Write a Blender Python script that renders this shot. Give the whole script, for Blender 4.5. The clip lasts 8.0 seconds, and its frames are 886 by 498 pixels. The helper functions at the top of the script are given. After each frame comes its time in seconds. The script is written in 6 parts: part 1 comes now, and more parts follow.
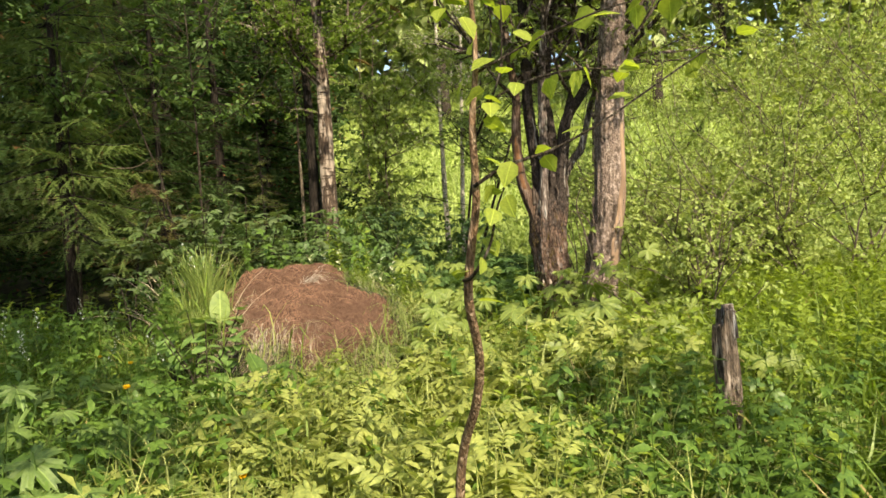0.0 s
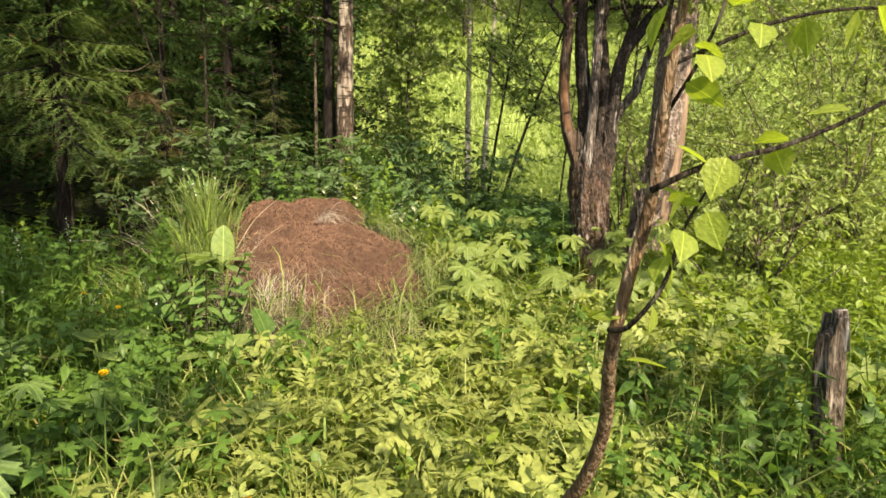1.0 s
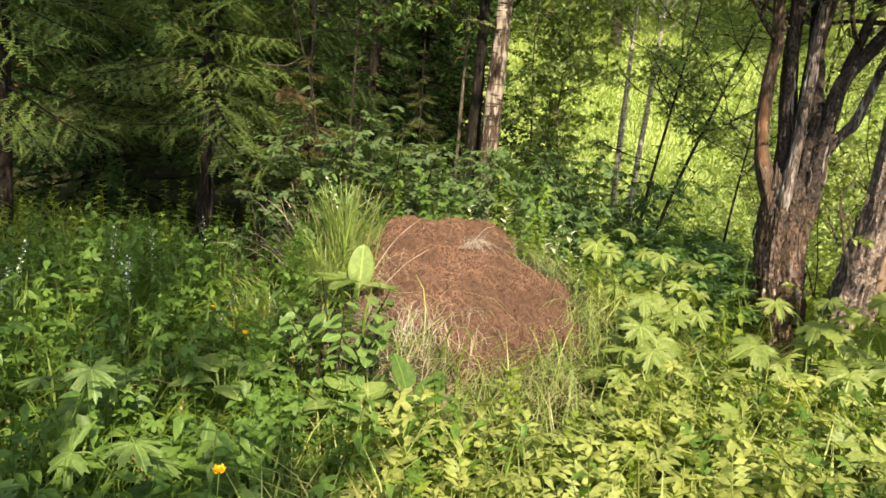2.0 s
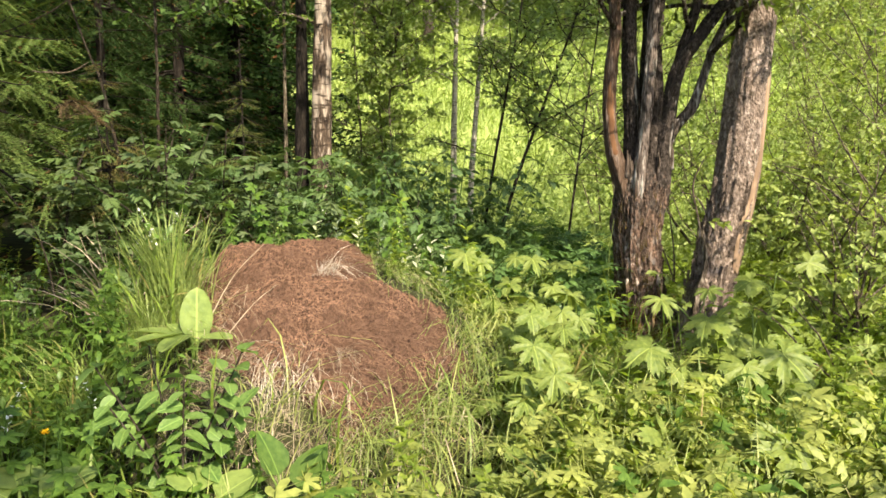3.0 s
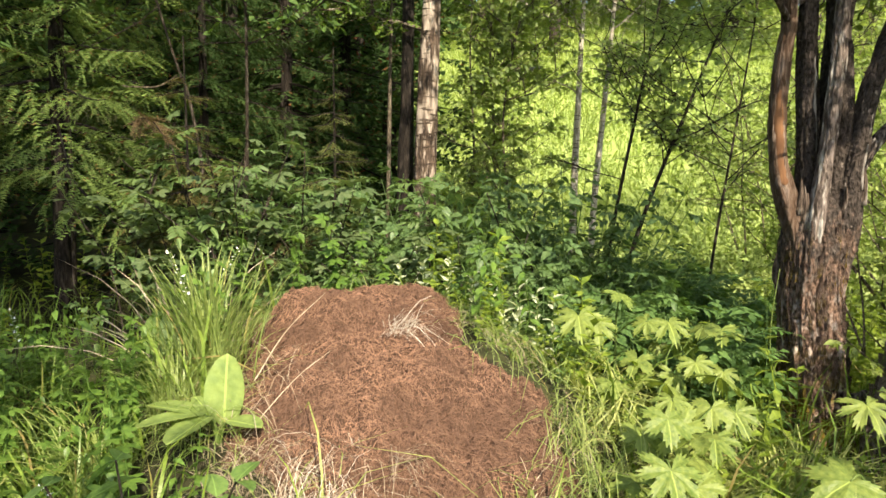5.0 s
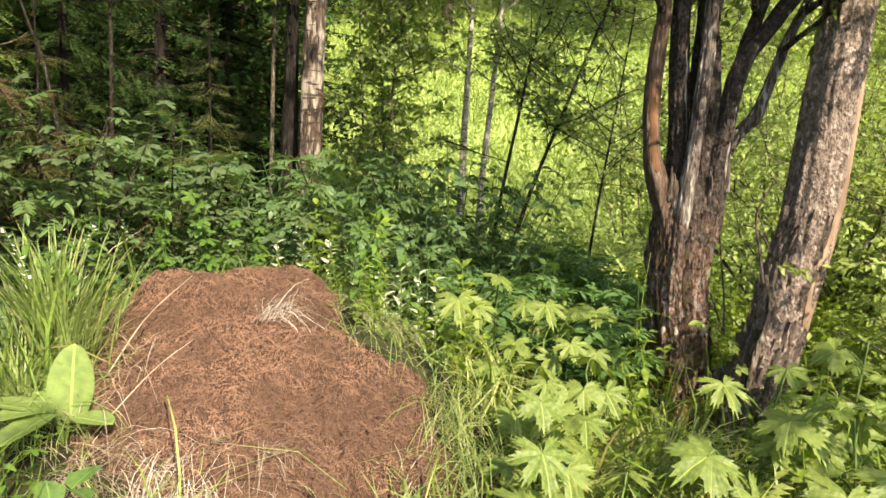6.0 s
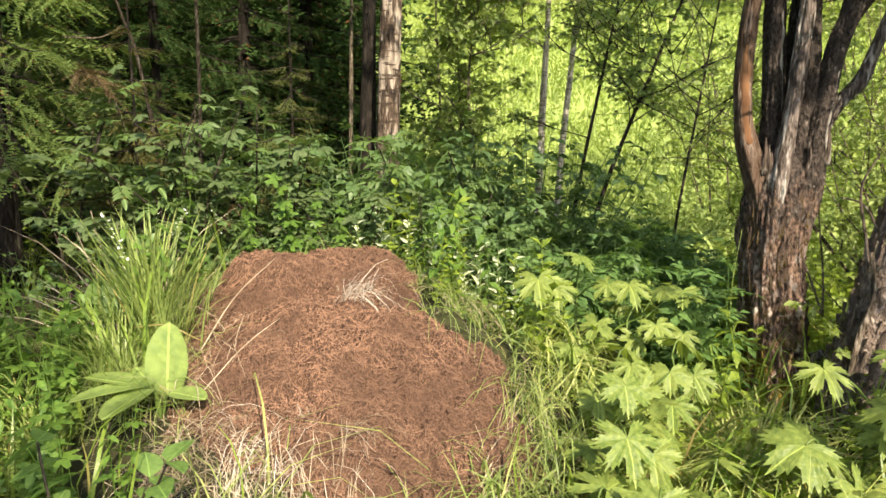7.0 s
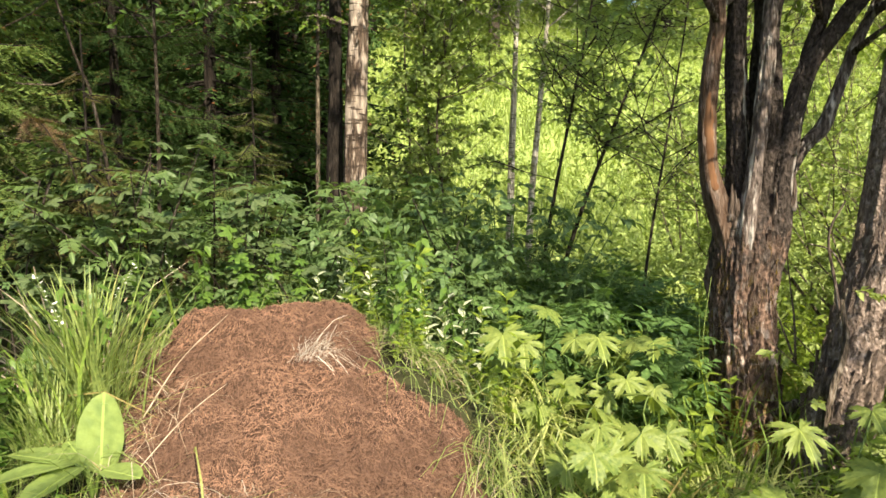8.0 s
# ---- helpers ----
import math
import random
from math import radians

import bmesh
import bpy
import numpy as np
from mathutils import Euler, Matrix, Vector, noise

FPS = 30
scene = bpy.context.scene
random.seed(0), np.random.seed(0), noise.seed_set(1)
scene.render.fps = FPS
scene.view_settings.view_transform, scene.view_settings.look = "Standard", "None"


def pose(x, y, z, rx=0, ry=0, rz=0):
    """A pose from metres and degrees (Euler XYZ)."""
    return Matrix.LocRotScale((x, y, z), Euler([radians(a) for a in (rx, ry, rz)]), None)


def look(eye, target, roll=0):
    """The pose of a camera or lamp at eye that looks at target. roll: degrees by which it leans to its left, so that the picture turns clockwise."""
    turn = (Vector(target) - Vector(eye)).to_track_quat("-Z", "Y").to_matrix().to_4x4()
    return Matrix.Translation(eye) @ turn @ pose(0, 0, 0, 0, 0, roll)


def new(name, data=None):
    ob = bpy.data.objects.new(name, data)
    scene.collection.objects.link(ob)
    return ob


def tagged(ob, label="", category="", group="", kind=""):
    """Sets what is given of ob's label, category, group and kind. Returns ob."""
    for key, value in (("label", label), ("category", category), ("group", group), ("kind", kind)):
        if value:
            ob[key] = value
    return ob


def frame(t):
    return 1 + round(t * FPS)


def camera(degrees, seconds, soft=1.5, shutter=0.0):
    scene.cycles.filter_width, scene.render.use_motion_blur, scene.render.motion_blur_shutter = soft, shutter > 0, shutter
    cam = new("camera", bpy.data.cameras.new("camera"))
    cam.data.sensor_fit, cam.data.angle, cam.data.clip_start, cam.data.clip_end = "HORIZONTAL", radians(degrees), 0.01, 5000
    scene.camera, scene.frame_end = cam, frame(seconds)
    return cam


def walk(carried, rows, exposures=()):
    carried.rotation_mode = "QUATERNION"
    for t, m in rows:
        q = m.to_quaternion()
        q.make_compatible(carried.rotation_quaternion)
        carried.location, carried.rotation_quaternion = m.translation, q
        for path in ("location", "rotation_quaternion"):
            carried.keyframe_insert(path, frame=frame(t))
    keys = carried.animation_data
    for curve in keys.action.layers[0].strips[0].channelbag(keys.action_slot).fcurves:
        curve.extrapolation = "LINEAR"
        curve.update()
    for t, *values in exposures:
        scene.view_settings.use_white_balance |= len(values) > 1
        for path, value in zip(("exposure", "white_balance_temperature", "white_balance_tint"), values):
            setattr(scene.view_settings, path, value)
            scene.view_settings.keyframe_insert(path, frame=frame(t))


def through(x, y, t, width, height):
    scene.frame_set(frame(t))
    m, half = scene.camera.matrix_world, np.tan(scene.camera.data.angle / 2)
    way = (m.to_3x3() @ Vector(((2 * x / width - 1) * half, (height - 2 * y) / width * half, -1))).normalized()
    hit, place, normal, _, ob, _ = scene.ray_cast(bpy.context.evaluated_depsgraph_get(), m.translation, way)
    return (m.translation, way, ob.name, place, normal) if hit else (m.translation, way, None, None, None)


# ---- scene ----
# ---------------------------------------------------------------- camera and its walk
cam = camera(66.5, 8.0, soft=1.6)
# seconds, eye, yaw, pitch, roll
ROWS = [
    (0.0, 0.001, 0.000, 1.501, 0.07, -1.59, -4.32),
    (0.2, -0.029, 0.179, 1.532, 0.12, -3.83, -6.18),
    (0.5, -0.045, 0.363, 1.618, 1.51, -5.16, -2.59),
    (0.7, -0.056, 0.462, 1.646, 0.31, -5.40, -3.24),
    (1.0, -0.218, 0.627, 1.655, 0.39, -8.09, 0.14),
    (1.2, -0.346, 0.727, 1.679, 3.96, -8.36, 2.20),
    (1.5, -0.438, 0.899, 1.706, 8.97, -9.05, 3.87),
    (1.7, -0.463, 1.032, 1.726, 10.63, -8.22, 4.57),
    (2.8, -0.764, 1.740, 1.794, -0.04, -7.79, 2.08),
    (3.0, -0.762, 1.793, 1.802, -4.29, -7.62, 0.44),
    (3.2, -0.755, 1.857, 1.791, -4.99, -7.54, -0.13),
    (3.5, -0.710, 1.985, 1.785, -0.15, -8.76, 0.35),
    (3.7, -0.645, 2.065, 1.811, 5.40, -9.35, 0.71),
    (4.0, -0.644, 2.148, 1.787, 6.08, -10.96, 1.84),
    (4.2, -0.607, 2.274, 1.779, 6.32, -11.04, 1.71),
    (5.3, -0.637, 2.721, 1.923, 5.90, -5.70, 0.91),
    (5.5, -0.614, 2.725, 1.927, 5.23, -5.72, 1.50),
    (5.7, -0.593, 2.735, 1.915, 2.04, -5.94, 2.89),
    (6.0, -0.579, 2.761, 1.892, -3.19, -8.16, 2.78),
    (6.2, -0.579, 2.772, 1.888, -3.23, -9.00, 2.14),
    (6.5, -0.583, 2.803, 1.883, -1.92, -9.89, 1.74),
    (6.8, -0.587, 2.794, 1.887, 2.18, -10.07, 0.90),
    (7.0, -0.581, 2.789, 1.892, 3.45, -10.20, 1.22),
    (7.2, -0.564, 2.770, 1.926, 4.26, -8.23, 0.41),
    (7.5, -0.532, 2.761, 1.949, 3.13, -6.45, 1.78),
    (7.7, -0.529, 2.796, 1.952, 1.44, -6.75, 1.15),
    (8.0, -0.522, 2.923, 1.942, 1.46, -6.94, 0.78),
]
walk(cam, [(t, pose(x, y, z, 90 + pitch, 0, yaw) @ pose(0, 0, 0, 0, 0, roll)) for t, x, y, z, yaw, pitch, roll in ROWS],
     exposures=[(0.0, 1.22, 7400, 10), (1.7, 1.32, 7350, 10), (2.8, 1.47, 7050, 10), (8.0, 1.50, 7000, 10)])

# ---------------------------------------------------------------- sun and sky
SUN_TO = Vector((0.46, -0.98, 0.93)).normalized()
world = bpy.data.worlds.new("sky")
scene.world = world
world.use_nodes = True
wn = world.node_tree
sky = wn.nodes.new("ShaderNodeTexSky")
sky.sky_type, sky.sun_disc = "NISHITA", False
sky.sun_elevation = math.asin(SUN_TO.z)
sky.sun_rotation = math.atan2(SUN_TO.x, SUN_TO.y)
sky.air_density, sky.dust_density, sky.ozone_density = 1.0, 1.5, 1.0
wn.nodes["Background"].inputs["Strength"].default_value = 0.14
wn.links.new(sky.outputs[0], wn.nodes["Background"].inputs["Color"])
sun_data = bpy.data.lights.new("sun", "SUN")
sun_data.energy, sun_data.angle, sun_data.color = 4.7, radians(0.5), (1.0, 0.91, 0.74)
sun = new("sun", sun_data)
sun.matrix_world = look(SUN_TO * 60, (0, 0, 0))

# ---------------------------------------------------------------- materials


def nodes_of(name):
    mat = bpy.data.materials.new(name)
    mat.use_nodes = True
    return mat, mat.node_tree, mat.node_tree.nodes["Principled BSDF"]


def add(tree, kind, **values):
    n = tree.nodes.new(kind)
    for key, v in values.items():
        n.inputs[key].default_value = v
    return n


def mixed(tree, fac, a, b, blend="MIX"):
    m = tree.nodes.new("ShaderNodeMix")
    m.data_type, m.blend_type = "RGBA", blend
    for socket, v in ((m.inputs[0], fac), (m.inputs[6], a), (m.inputs[7], b)):
        if isinstance(v, bpy.types.NodeSocket):
            tree.links.new(v, socket)
        else:
            socket.default_value = v if isinstance(v, (int, float)) else (*v, 1.0)
    return m.outputs[2]


def ramp(tree, value, lo, hi):
    r = tree.nodes.new("ShaderNodeMapRange")
    r.inputs["From Min"].default_value, r.inputs["From Max"].default_value = lo, hi
    tree.links.new(value, r.inputs["Value"])
    return r.outputs["Result"]


def noise_of(tree, scale, detail=3.0, stretch=(1, 1, 1)):
    co = tree.nodes.new("ShaderNodeTexCoord")
    mp = tree.nodes.new("ShaderNodeMapping")
    mp.inputs["Scale"].default_value = stretch
    tree.links.new(co.outputs["Object"], mp.inputs["Vector"])
    n = add(tree, "ShaderNodeTexNoise", Scale=scale, Detail=detail)
    tree.links.new(mp.outputs[0], n.inputs["Vector"])
    return n.outputs["Fac"]


def bumped(tree, bsdf, height, strength, distance):
    b = add(tree, "ShaderNodeBump", Strength=strength, Distance=distance)
    tree.links.new(height, b.inputs["Height"])
    tree.links.new(b.outputs[0], bsdf.inputs["Normal"])


def leaf_mat(name, dark, light, through=0.45, rough=0.45, old=None, single=False, shine=0.28):
    """Leaf tissue: colour differs from leaf to leaf and over each leaf, and light shines through."""
    mat, t, p = nodes_of(name)
    if single:
        rnd = t.nodes.new("ShaderNodeObjectInfo").outputs["Random"]
    else:
        rnd = t.nodes.new("ShaderNodeNewGeometry").outputs["Random Per Island"]
    col = mixed(t, rnd, dark, light)
    col = mixed(t, ramp(t, noise_of(t, 2.2, 2.0), 0.4, 0.68), col, tuple(0.5 * (a + b) * s for a, b, s in zip(dark, light, (0.72, 0.8, 0.9))))
    col = mixed(t, ramp(t, noise_of(t, 7.0 if single else 60.0, 2.0), 0.35, 0.75), col, tuple(c * (1.1 if single else 1.25) for c in light))
    if single:
        co = t.nodes.new("ShaderNodeTexCoord")
        sep = t.nodes.new("ShaderNodeSeparateXYZ")
        t.links.new(co.outputs["Object"], sep.inputs[0])
        side = t.nodes.new("ShaderNodeMath")
        side.operation = "ABSOLUTE"
        t.links.new(sep.outputs["X"], side.inputs[0])
        col = mixed(t, ramp(t, side.outputs[0], 0.022, 0.010), col, tuple(c * 1.45 for c in light))
    if old:
        col = mixed(t, ramp(t, rnd, 0.93, 0.97), col, old)
    t.links.new(col, p.inputs["Base Color"])
    p.inputs["Roughness"].default_value = rough
    p.inputs["Specular IOR Level"].default_value = shine
    tr = t.nodes.new("ShaderNodeBsdfTranslucent")
    t.links.new(mixed(t, 1.0, col, (1.30, 1.35, 0.60), "MULTIPLY"), tr.inputs["Color"])
    mx = t.nodes.new("ShaderNodeMixShader")
    mx.inputs[0].default_value = through
    t.links.new(p.outputs[0], mx.inputs[1])
    t.links.new(tr.outputs[0], mx.inputs[2])
    t.links.new(mx.outputs[0], t.nodes["Material Output"].inputs["Surface"])
    bumped(t, p, noise_of(t, 10.0 if single else 45.0, 2.0), 0.25, 0.02 if single else 0.004)
    return mat


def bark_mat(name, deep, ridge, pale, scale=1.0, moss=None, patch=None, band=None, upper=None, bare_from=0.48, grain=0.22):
    """Furrowed bark with paler scaling plates; patch: pale bark, band: dark cross bands, upper: (height, colour) of the
    crown's shade put into the bark.
    """
    mat, t, p = nodes_of(name)
    fib = noise_of(t, 62.0 * scale, 6.0, (1, 1, grain))
    crack = noise_of(t, 24.0 * scale, 4.0, (1, 1, grain))
    plate = noise_of(t, 26.0 * scale, 5.0, (1, 1, grain))
    col = mixed(t, ramp(t, fib, 0.34, 0.64), deep, ridge)
    col = mixed(t, ramp(t, crack, 0.50, 0.36), col, deep)
    col = mixed(t, ramp(t, plate, 0.53, 0.66), col, pale)
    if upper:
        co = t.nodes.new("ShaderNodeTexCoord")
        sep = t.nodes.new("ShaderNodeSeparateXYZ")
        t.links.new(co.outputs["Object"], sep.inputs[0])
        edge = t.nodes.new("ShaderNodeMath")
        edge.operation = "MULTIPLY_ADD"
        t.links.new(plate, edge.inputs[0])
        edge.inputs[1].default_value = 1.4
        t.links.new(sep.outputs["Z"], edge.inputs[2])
        # young: bark above this height, its colour darkened for the crown's shade
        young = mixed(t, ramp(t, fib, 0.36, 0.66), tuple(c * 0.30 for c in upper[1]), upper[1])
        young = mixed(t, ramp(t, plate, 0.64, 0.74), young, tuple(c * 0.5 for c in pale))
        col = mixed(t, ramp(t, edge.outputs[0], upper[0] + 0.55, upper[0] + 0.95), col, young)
    if patch:
        col = mixed(t, ramp(t, noise_of(t, 3.2 * scale, 4.0, (1, 1, 0.35)), bare_from, bare_from + 0.06), col, patch)
    if band:
        col = mixed(t, ramp(t, noise_of(t, 9.0 * scale, 4.0, (0.5, 0.5, 3.2)), 0.58, 0.64), col, band)
    if moss:
        co = t.nodes.new("ShaderNodeTexCoord")
        sep = t.nodes.new("ShaderNodeSeparateXYZ")
        t.links.new(co.outputs["Object"], sep.inputs[0])
        low = ramp(t, sep.outputs["Z"], 0.60, 0.2)
        spot = ramp(t, noise_of(t, 11.0, 4.0), 0.42, 0.6)
        both = t.nodes.new("ShaderNodeMath")
        both.operation = "MULTIPLY"
        t.links.new(low, both.inputs[0])
        t.links.new(spot, both.inputs[1])
        col = mixed(t, both.outputs[0], col, moss)
    t.links.new(col, p.inputs["Base Color"])
    p.inputs["Roughness"].default_value = 0.9
    p.inputs["Specular IOR Level"].default_value = 0.15
    total = t.nodes.new("ShaderNodeMath")
    t.links.new(fib, total.inputs[0])
    t.links.new(crack, total.inputs[1])
    bumped(t, p, total.outputs[0], 1.0, 0.03)
    return mat


def plain_mat(name, dark, light, scale, rough=0.9, stretch=(1, 1, 1), by_piece=False, relief=0.5, depth=0.01, blotch=0.12):
    mat, t, p = nodes_of(name)
    n = noise_of(t, scale, 4.0, stretch)
    col = mixed(t, ramp(t, n, 0.3, 0.7), dark, light)
    if by_piece:
        rnd = t.nodes.new("ShaderNodeNewGeometry").outputs["Random Per Island"]
        col = mixed(t, rnd, col, light)
        col = mixed(t, ramp(t, rnd, 0.0, 0.45), dark, col)
    if blotch:
        col = mixed(t, ramp(t, noise_of(t, scale * blotch, 2.0), 0.42, 0.62), col, tuple(0.75 * a + (0.1 if blotch > 0.1 else 0.4) * b for a, b in zip(dark, light)))
    t.links.new(col, p.inputs["Base Color"])
    p.inputs["Roughness"].default_value = rough
    p.inputs["Specular IOR Level"].default_value = 0.2
    bumped(t, p, n, relief, depth)
    return mat


M_SOIL = plain_mat("forest_soil", (0.022, 0.018, 0.010), (0.06, 0.07, 0.022), 9.0)
M_NEEDLE_BED = plain_mat("needle_bed", (0.036, 0.020, 0.013), (0.155, 0.085, 0.054), 110.0, relief=1.0, depth=0.03, blotch=0.03)
M_NEEDLE = plain_mat("dry_needle", (0.020, 0.0115, 0.0082), (0.285, 0.16, 0.104), 60.0, by_piece=True, blotch=0.06)
M_STRAW = plain_mat("dry_straw", (0.25, 0.185, 0.125), (0.52, 0.43, 0.32), 30.0, by_piece=True, rough=0.7)
M_PALE_STRAW = plain_mat("bleached_straw", (0.40, 0.34, 0.27), (0.68, 0.61, 0.52), 30.0, by_piece=True, rough=0.7)
M_YELLOW_GRASS = leaf_mat("yellowed_grass", (0.18, 0.215, 0.06), (0.33, 0.35, 0.12), 0.35, 0.5)
M_STEM = plain_mat("green_stem", (0.06, 0.10, 0.02), (0.12, 0.16, 0.04), 40.0, rough=0.6)
M_GRASS = leaf_mat("grass_blade", (0.07, 0.125, 0.018), (0.17, 0.235, 0.04), 0.4, 0.4, (0.32, 0.25, 0.10))
M_SEDGE = leaf_mat("sedge_blade", (0.11, 0.165, 0.045), (0.25, 0.30, 0.095), 0.4, 0.4, (0.36, 0.28, 0.12))
# the sun patch's light is put into this leaf colour
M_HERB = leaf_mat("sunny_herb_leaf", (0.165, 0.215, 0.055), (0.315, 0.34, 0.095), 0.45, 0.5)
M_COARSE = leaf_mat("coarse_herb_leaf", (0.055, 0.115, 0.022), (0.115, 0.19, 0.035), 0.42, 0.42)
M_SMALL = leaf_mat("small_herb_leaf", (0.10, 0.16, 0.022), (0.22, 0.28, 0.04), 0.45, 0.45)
M_SHRUB = leaf_mat("shrub_leaf", (0.042, 0.09, 0.03), (0.11, 0.17, 0.06), 0.40, 0.45)
M_FERN = leaf_mat("meadowsweet_leaf", (0.05, 0.11, 0.028), (0.105, 0.175, 0.05), 0.4, 0.45)
M_WILLOW = leaf_mat("willow_leaf", (0.085, 0.135, 0.028), (0.17, 0.215, 0.05), 0.42, 0.42)
M_BUSH = leaf_mat("bright_bush_leaf", (0.15, 0.21, 0.052), (0.285, 0.335, 0.10), 0.4, 0.5)
M_BIRCH_LEAF = leaf_mat("birch_leaf", (0.065, 0.12, 0.018), (0.13, 0.19, 0.03), 0.45, 0.42)
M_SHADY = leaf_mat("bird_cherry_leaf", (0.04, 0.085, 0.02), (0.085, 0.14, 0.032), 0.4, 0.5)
M_SCREEN = leaf_mat("grove_leaf", (0.14, 0.20, 0.06), (0.24, 0.30, 0.10), 0.5, 0.5)
M_ALDER_LEAF = leaf_mat("alder_leaf", (0.21, 0.28, 0.04), (0.31, 0.365, 0.06), 0.52, 0.4, single=True)
M_ALDER_SCREEN = leaf_mat("young_alder_leaf", (0.16, 0.225, 0.08), (0.265, 0.325, 0.13), 0.55, 0.5)
M_MEADOW = leaf_mat("meadow_leaf", (0.27, 0.345, 0.11), (0.355, 0.425, 0.15), 0.3, 0.7, shine=0.1)
M_SUNBUSH = leaf_mat("sunny_bush_leaf", (0.24, 0.31, 0.10), (0.40, 0.45, 0.175), 0.32, 0.6)
M_THATCH = plain_mat("meadow_thatch", (0.27, 0.335, 0.095), (0.40, 0.46, 0.155), 3.0)
M_FAR = leaf_mat("far_tree_leaf", (0.20, 0.255, 0.095), (0.34, 0.385, 0.16), 0.3, 0.6)
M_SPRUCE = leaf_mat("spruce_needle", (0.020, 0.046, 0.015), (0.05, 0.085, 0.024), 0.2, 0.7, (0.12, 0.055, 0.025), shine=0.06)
# lit copy of the spruce needles: sunlight put into a paler colour
M_SPRUCE_LIT = leaf_mat("lit_spruce_needle", (0.06, 0.105, 0.03), (0.135, 0.185, 0.05), 0.3, 0.65, (0.13, 0.07, 0.03), shine=0.08)
M_SPRUCE_YOUNG = leaf_mat("yellowish_spruce_needle", (0.055, 0.075, 0.022), (0.115, 0.13, 0.04), 0.25, 0.65, (0.14, 0.075, 0.03), shine=0.08)
M_SPRUCE_BROWN = leaf_mat("browned_spruce_needle", (0.065, 0.065, 0.024), (0.125, 0.11, 0.04), 0.25, 0.65, (0.16, 0.08, 0.035), shine=0.08)
M_MONK = leaf_mat("lobed_leaf", (0.09, 0.145, 0.03), (0.205, 0.25, 0.06), 0.38, 0.45, single=True)
M_LOBED_DARK = leaf_mat("shaded_lobed_leaf", (0.10, 0.175, 0.04), (0.175, 0.25, 0.068), 0.42, 0.45, single=True)
M_LICHEN = plain_mat("grey_lichen", (0.09, 0.075, 0.065), (0.29, 0.265, 0.24), 55.0, stretch=(1, 1, 0.3))
M_OVAL = leaf_mat("oval_leaf", (0.09, 0.165, 0.04), (0.155, 0.24, 0.065), 0.38, 0.45, single=True)
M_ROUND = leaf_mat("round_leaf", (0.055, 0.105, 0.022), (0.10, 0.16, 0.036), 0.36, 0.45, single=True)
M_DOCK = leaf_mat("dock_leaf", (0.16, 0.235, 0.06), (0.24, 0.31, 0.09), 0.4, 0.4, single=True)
M_WHITE = plain_mat("white_petal", (0.65, 0.65, 0.58), (0.82, 0.82, 0.78), 40.0, rough=0.6)
M_YELLOW = plain_mat("yellow_petal", (0.75, 0.42, 0.01), (0.85, 0.60, 0.03), 40.0, rough=0.5)
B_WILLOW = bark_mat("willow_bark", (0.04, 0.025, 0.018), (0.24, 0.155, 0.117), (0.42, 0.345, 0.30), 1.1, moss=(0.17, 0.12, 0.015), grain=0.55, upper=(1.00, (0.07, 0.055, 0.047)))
B_WILLOW2 = bark_mat("peeling_willow_bark", (0.105, 0.077, 0.062), (0.26, 0.197, 0.163), (0.36, 0.29, 0.25), 1.4, grain=0.6)
B_GREY = bark_mat("lichened_willow_bark", (0.04, 0.03, 0.025), (0.20, 0.16, 0.14), (0.46, 0.42, 0.38), 1.1, grain=0.25)
M_BARE = plain_mat("bare_orange_wood", (0.17, 0.11, 0.073), (0.32, 0.225, 0.155), 34.0, stretch=(1, 1, 0.12), relief=0.5)
B_LIMB = bark_mat("dark_limb_bark", (0.022, 0.016, 0.012), (0.115, 0.085, 0.068), (0.32, 0.28, 0.25), 1.2)
B_STEM = bark_mat("orange_stem_bark", (0.06, 0.035, 0.022), (0.12, 0.083, 0.062), (0.2, 0.15, 0.12), 1.0)
M_ORANGE = plain_mat("orange_inner_bark", (0.10, 0.048, 0.024), (0.22, 0.11, 0.052), 30.0, stretch=(1, 1, 0.12))
B_BIRCH = bark_mat("old_birch_bark", (0.025, 0.018, 0.014), (0.12, 0.085, 0.062), (0.34, 0.28, 0.23), 1.0, patch=(0.36, 0.30, 0.245), band=(0.04, 0.028, 0.02), bare_from=0.55)
B_THIN = bark_mat("young_birch_bark", (0.28, 0.25, 0.20), (0.52, 0.47, 0.40), (0.65, 0.60, 0.53), 1.4, band=(0.10, 0.08, 0.06))
B_DARK = bark_mat("dark_sapling_bark", (0.018, 0.014, 0.010), (0.055, 0.042, 0.030), (0.10, 0.085, 0.07), 2.0)
B_TWIG = bark_mat("bush_twig_bark", (0.05, 0.04, 0.028), (0.15, 0.12, 0.085), (0.24, 0.2, 0.15), 2.0)
# spruce bark darkened to near black in place of the forest's shade
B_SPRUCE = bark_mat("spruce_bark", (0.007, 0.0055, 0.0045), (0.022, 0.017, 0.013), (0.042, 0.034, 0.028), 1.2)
B_ALDER = bark_mat("young_alder_bark", (0.10, 0.06, 0.035), (0.30, 0.19, 0.115), (0.40, 0.29, 0.20), 3.0)
B_STUMP = bark_mat("weathered_stump_wood", (0.035, 0.027, 0.02), (0.17, 0.13, 0.097), (0.31, 0.262, 0.215), 1.6)

# ---------------------------------------------------------------- mesh tools
RNG = np.random.default_rng(7)


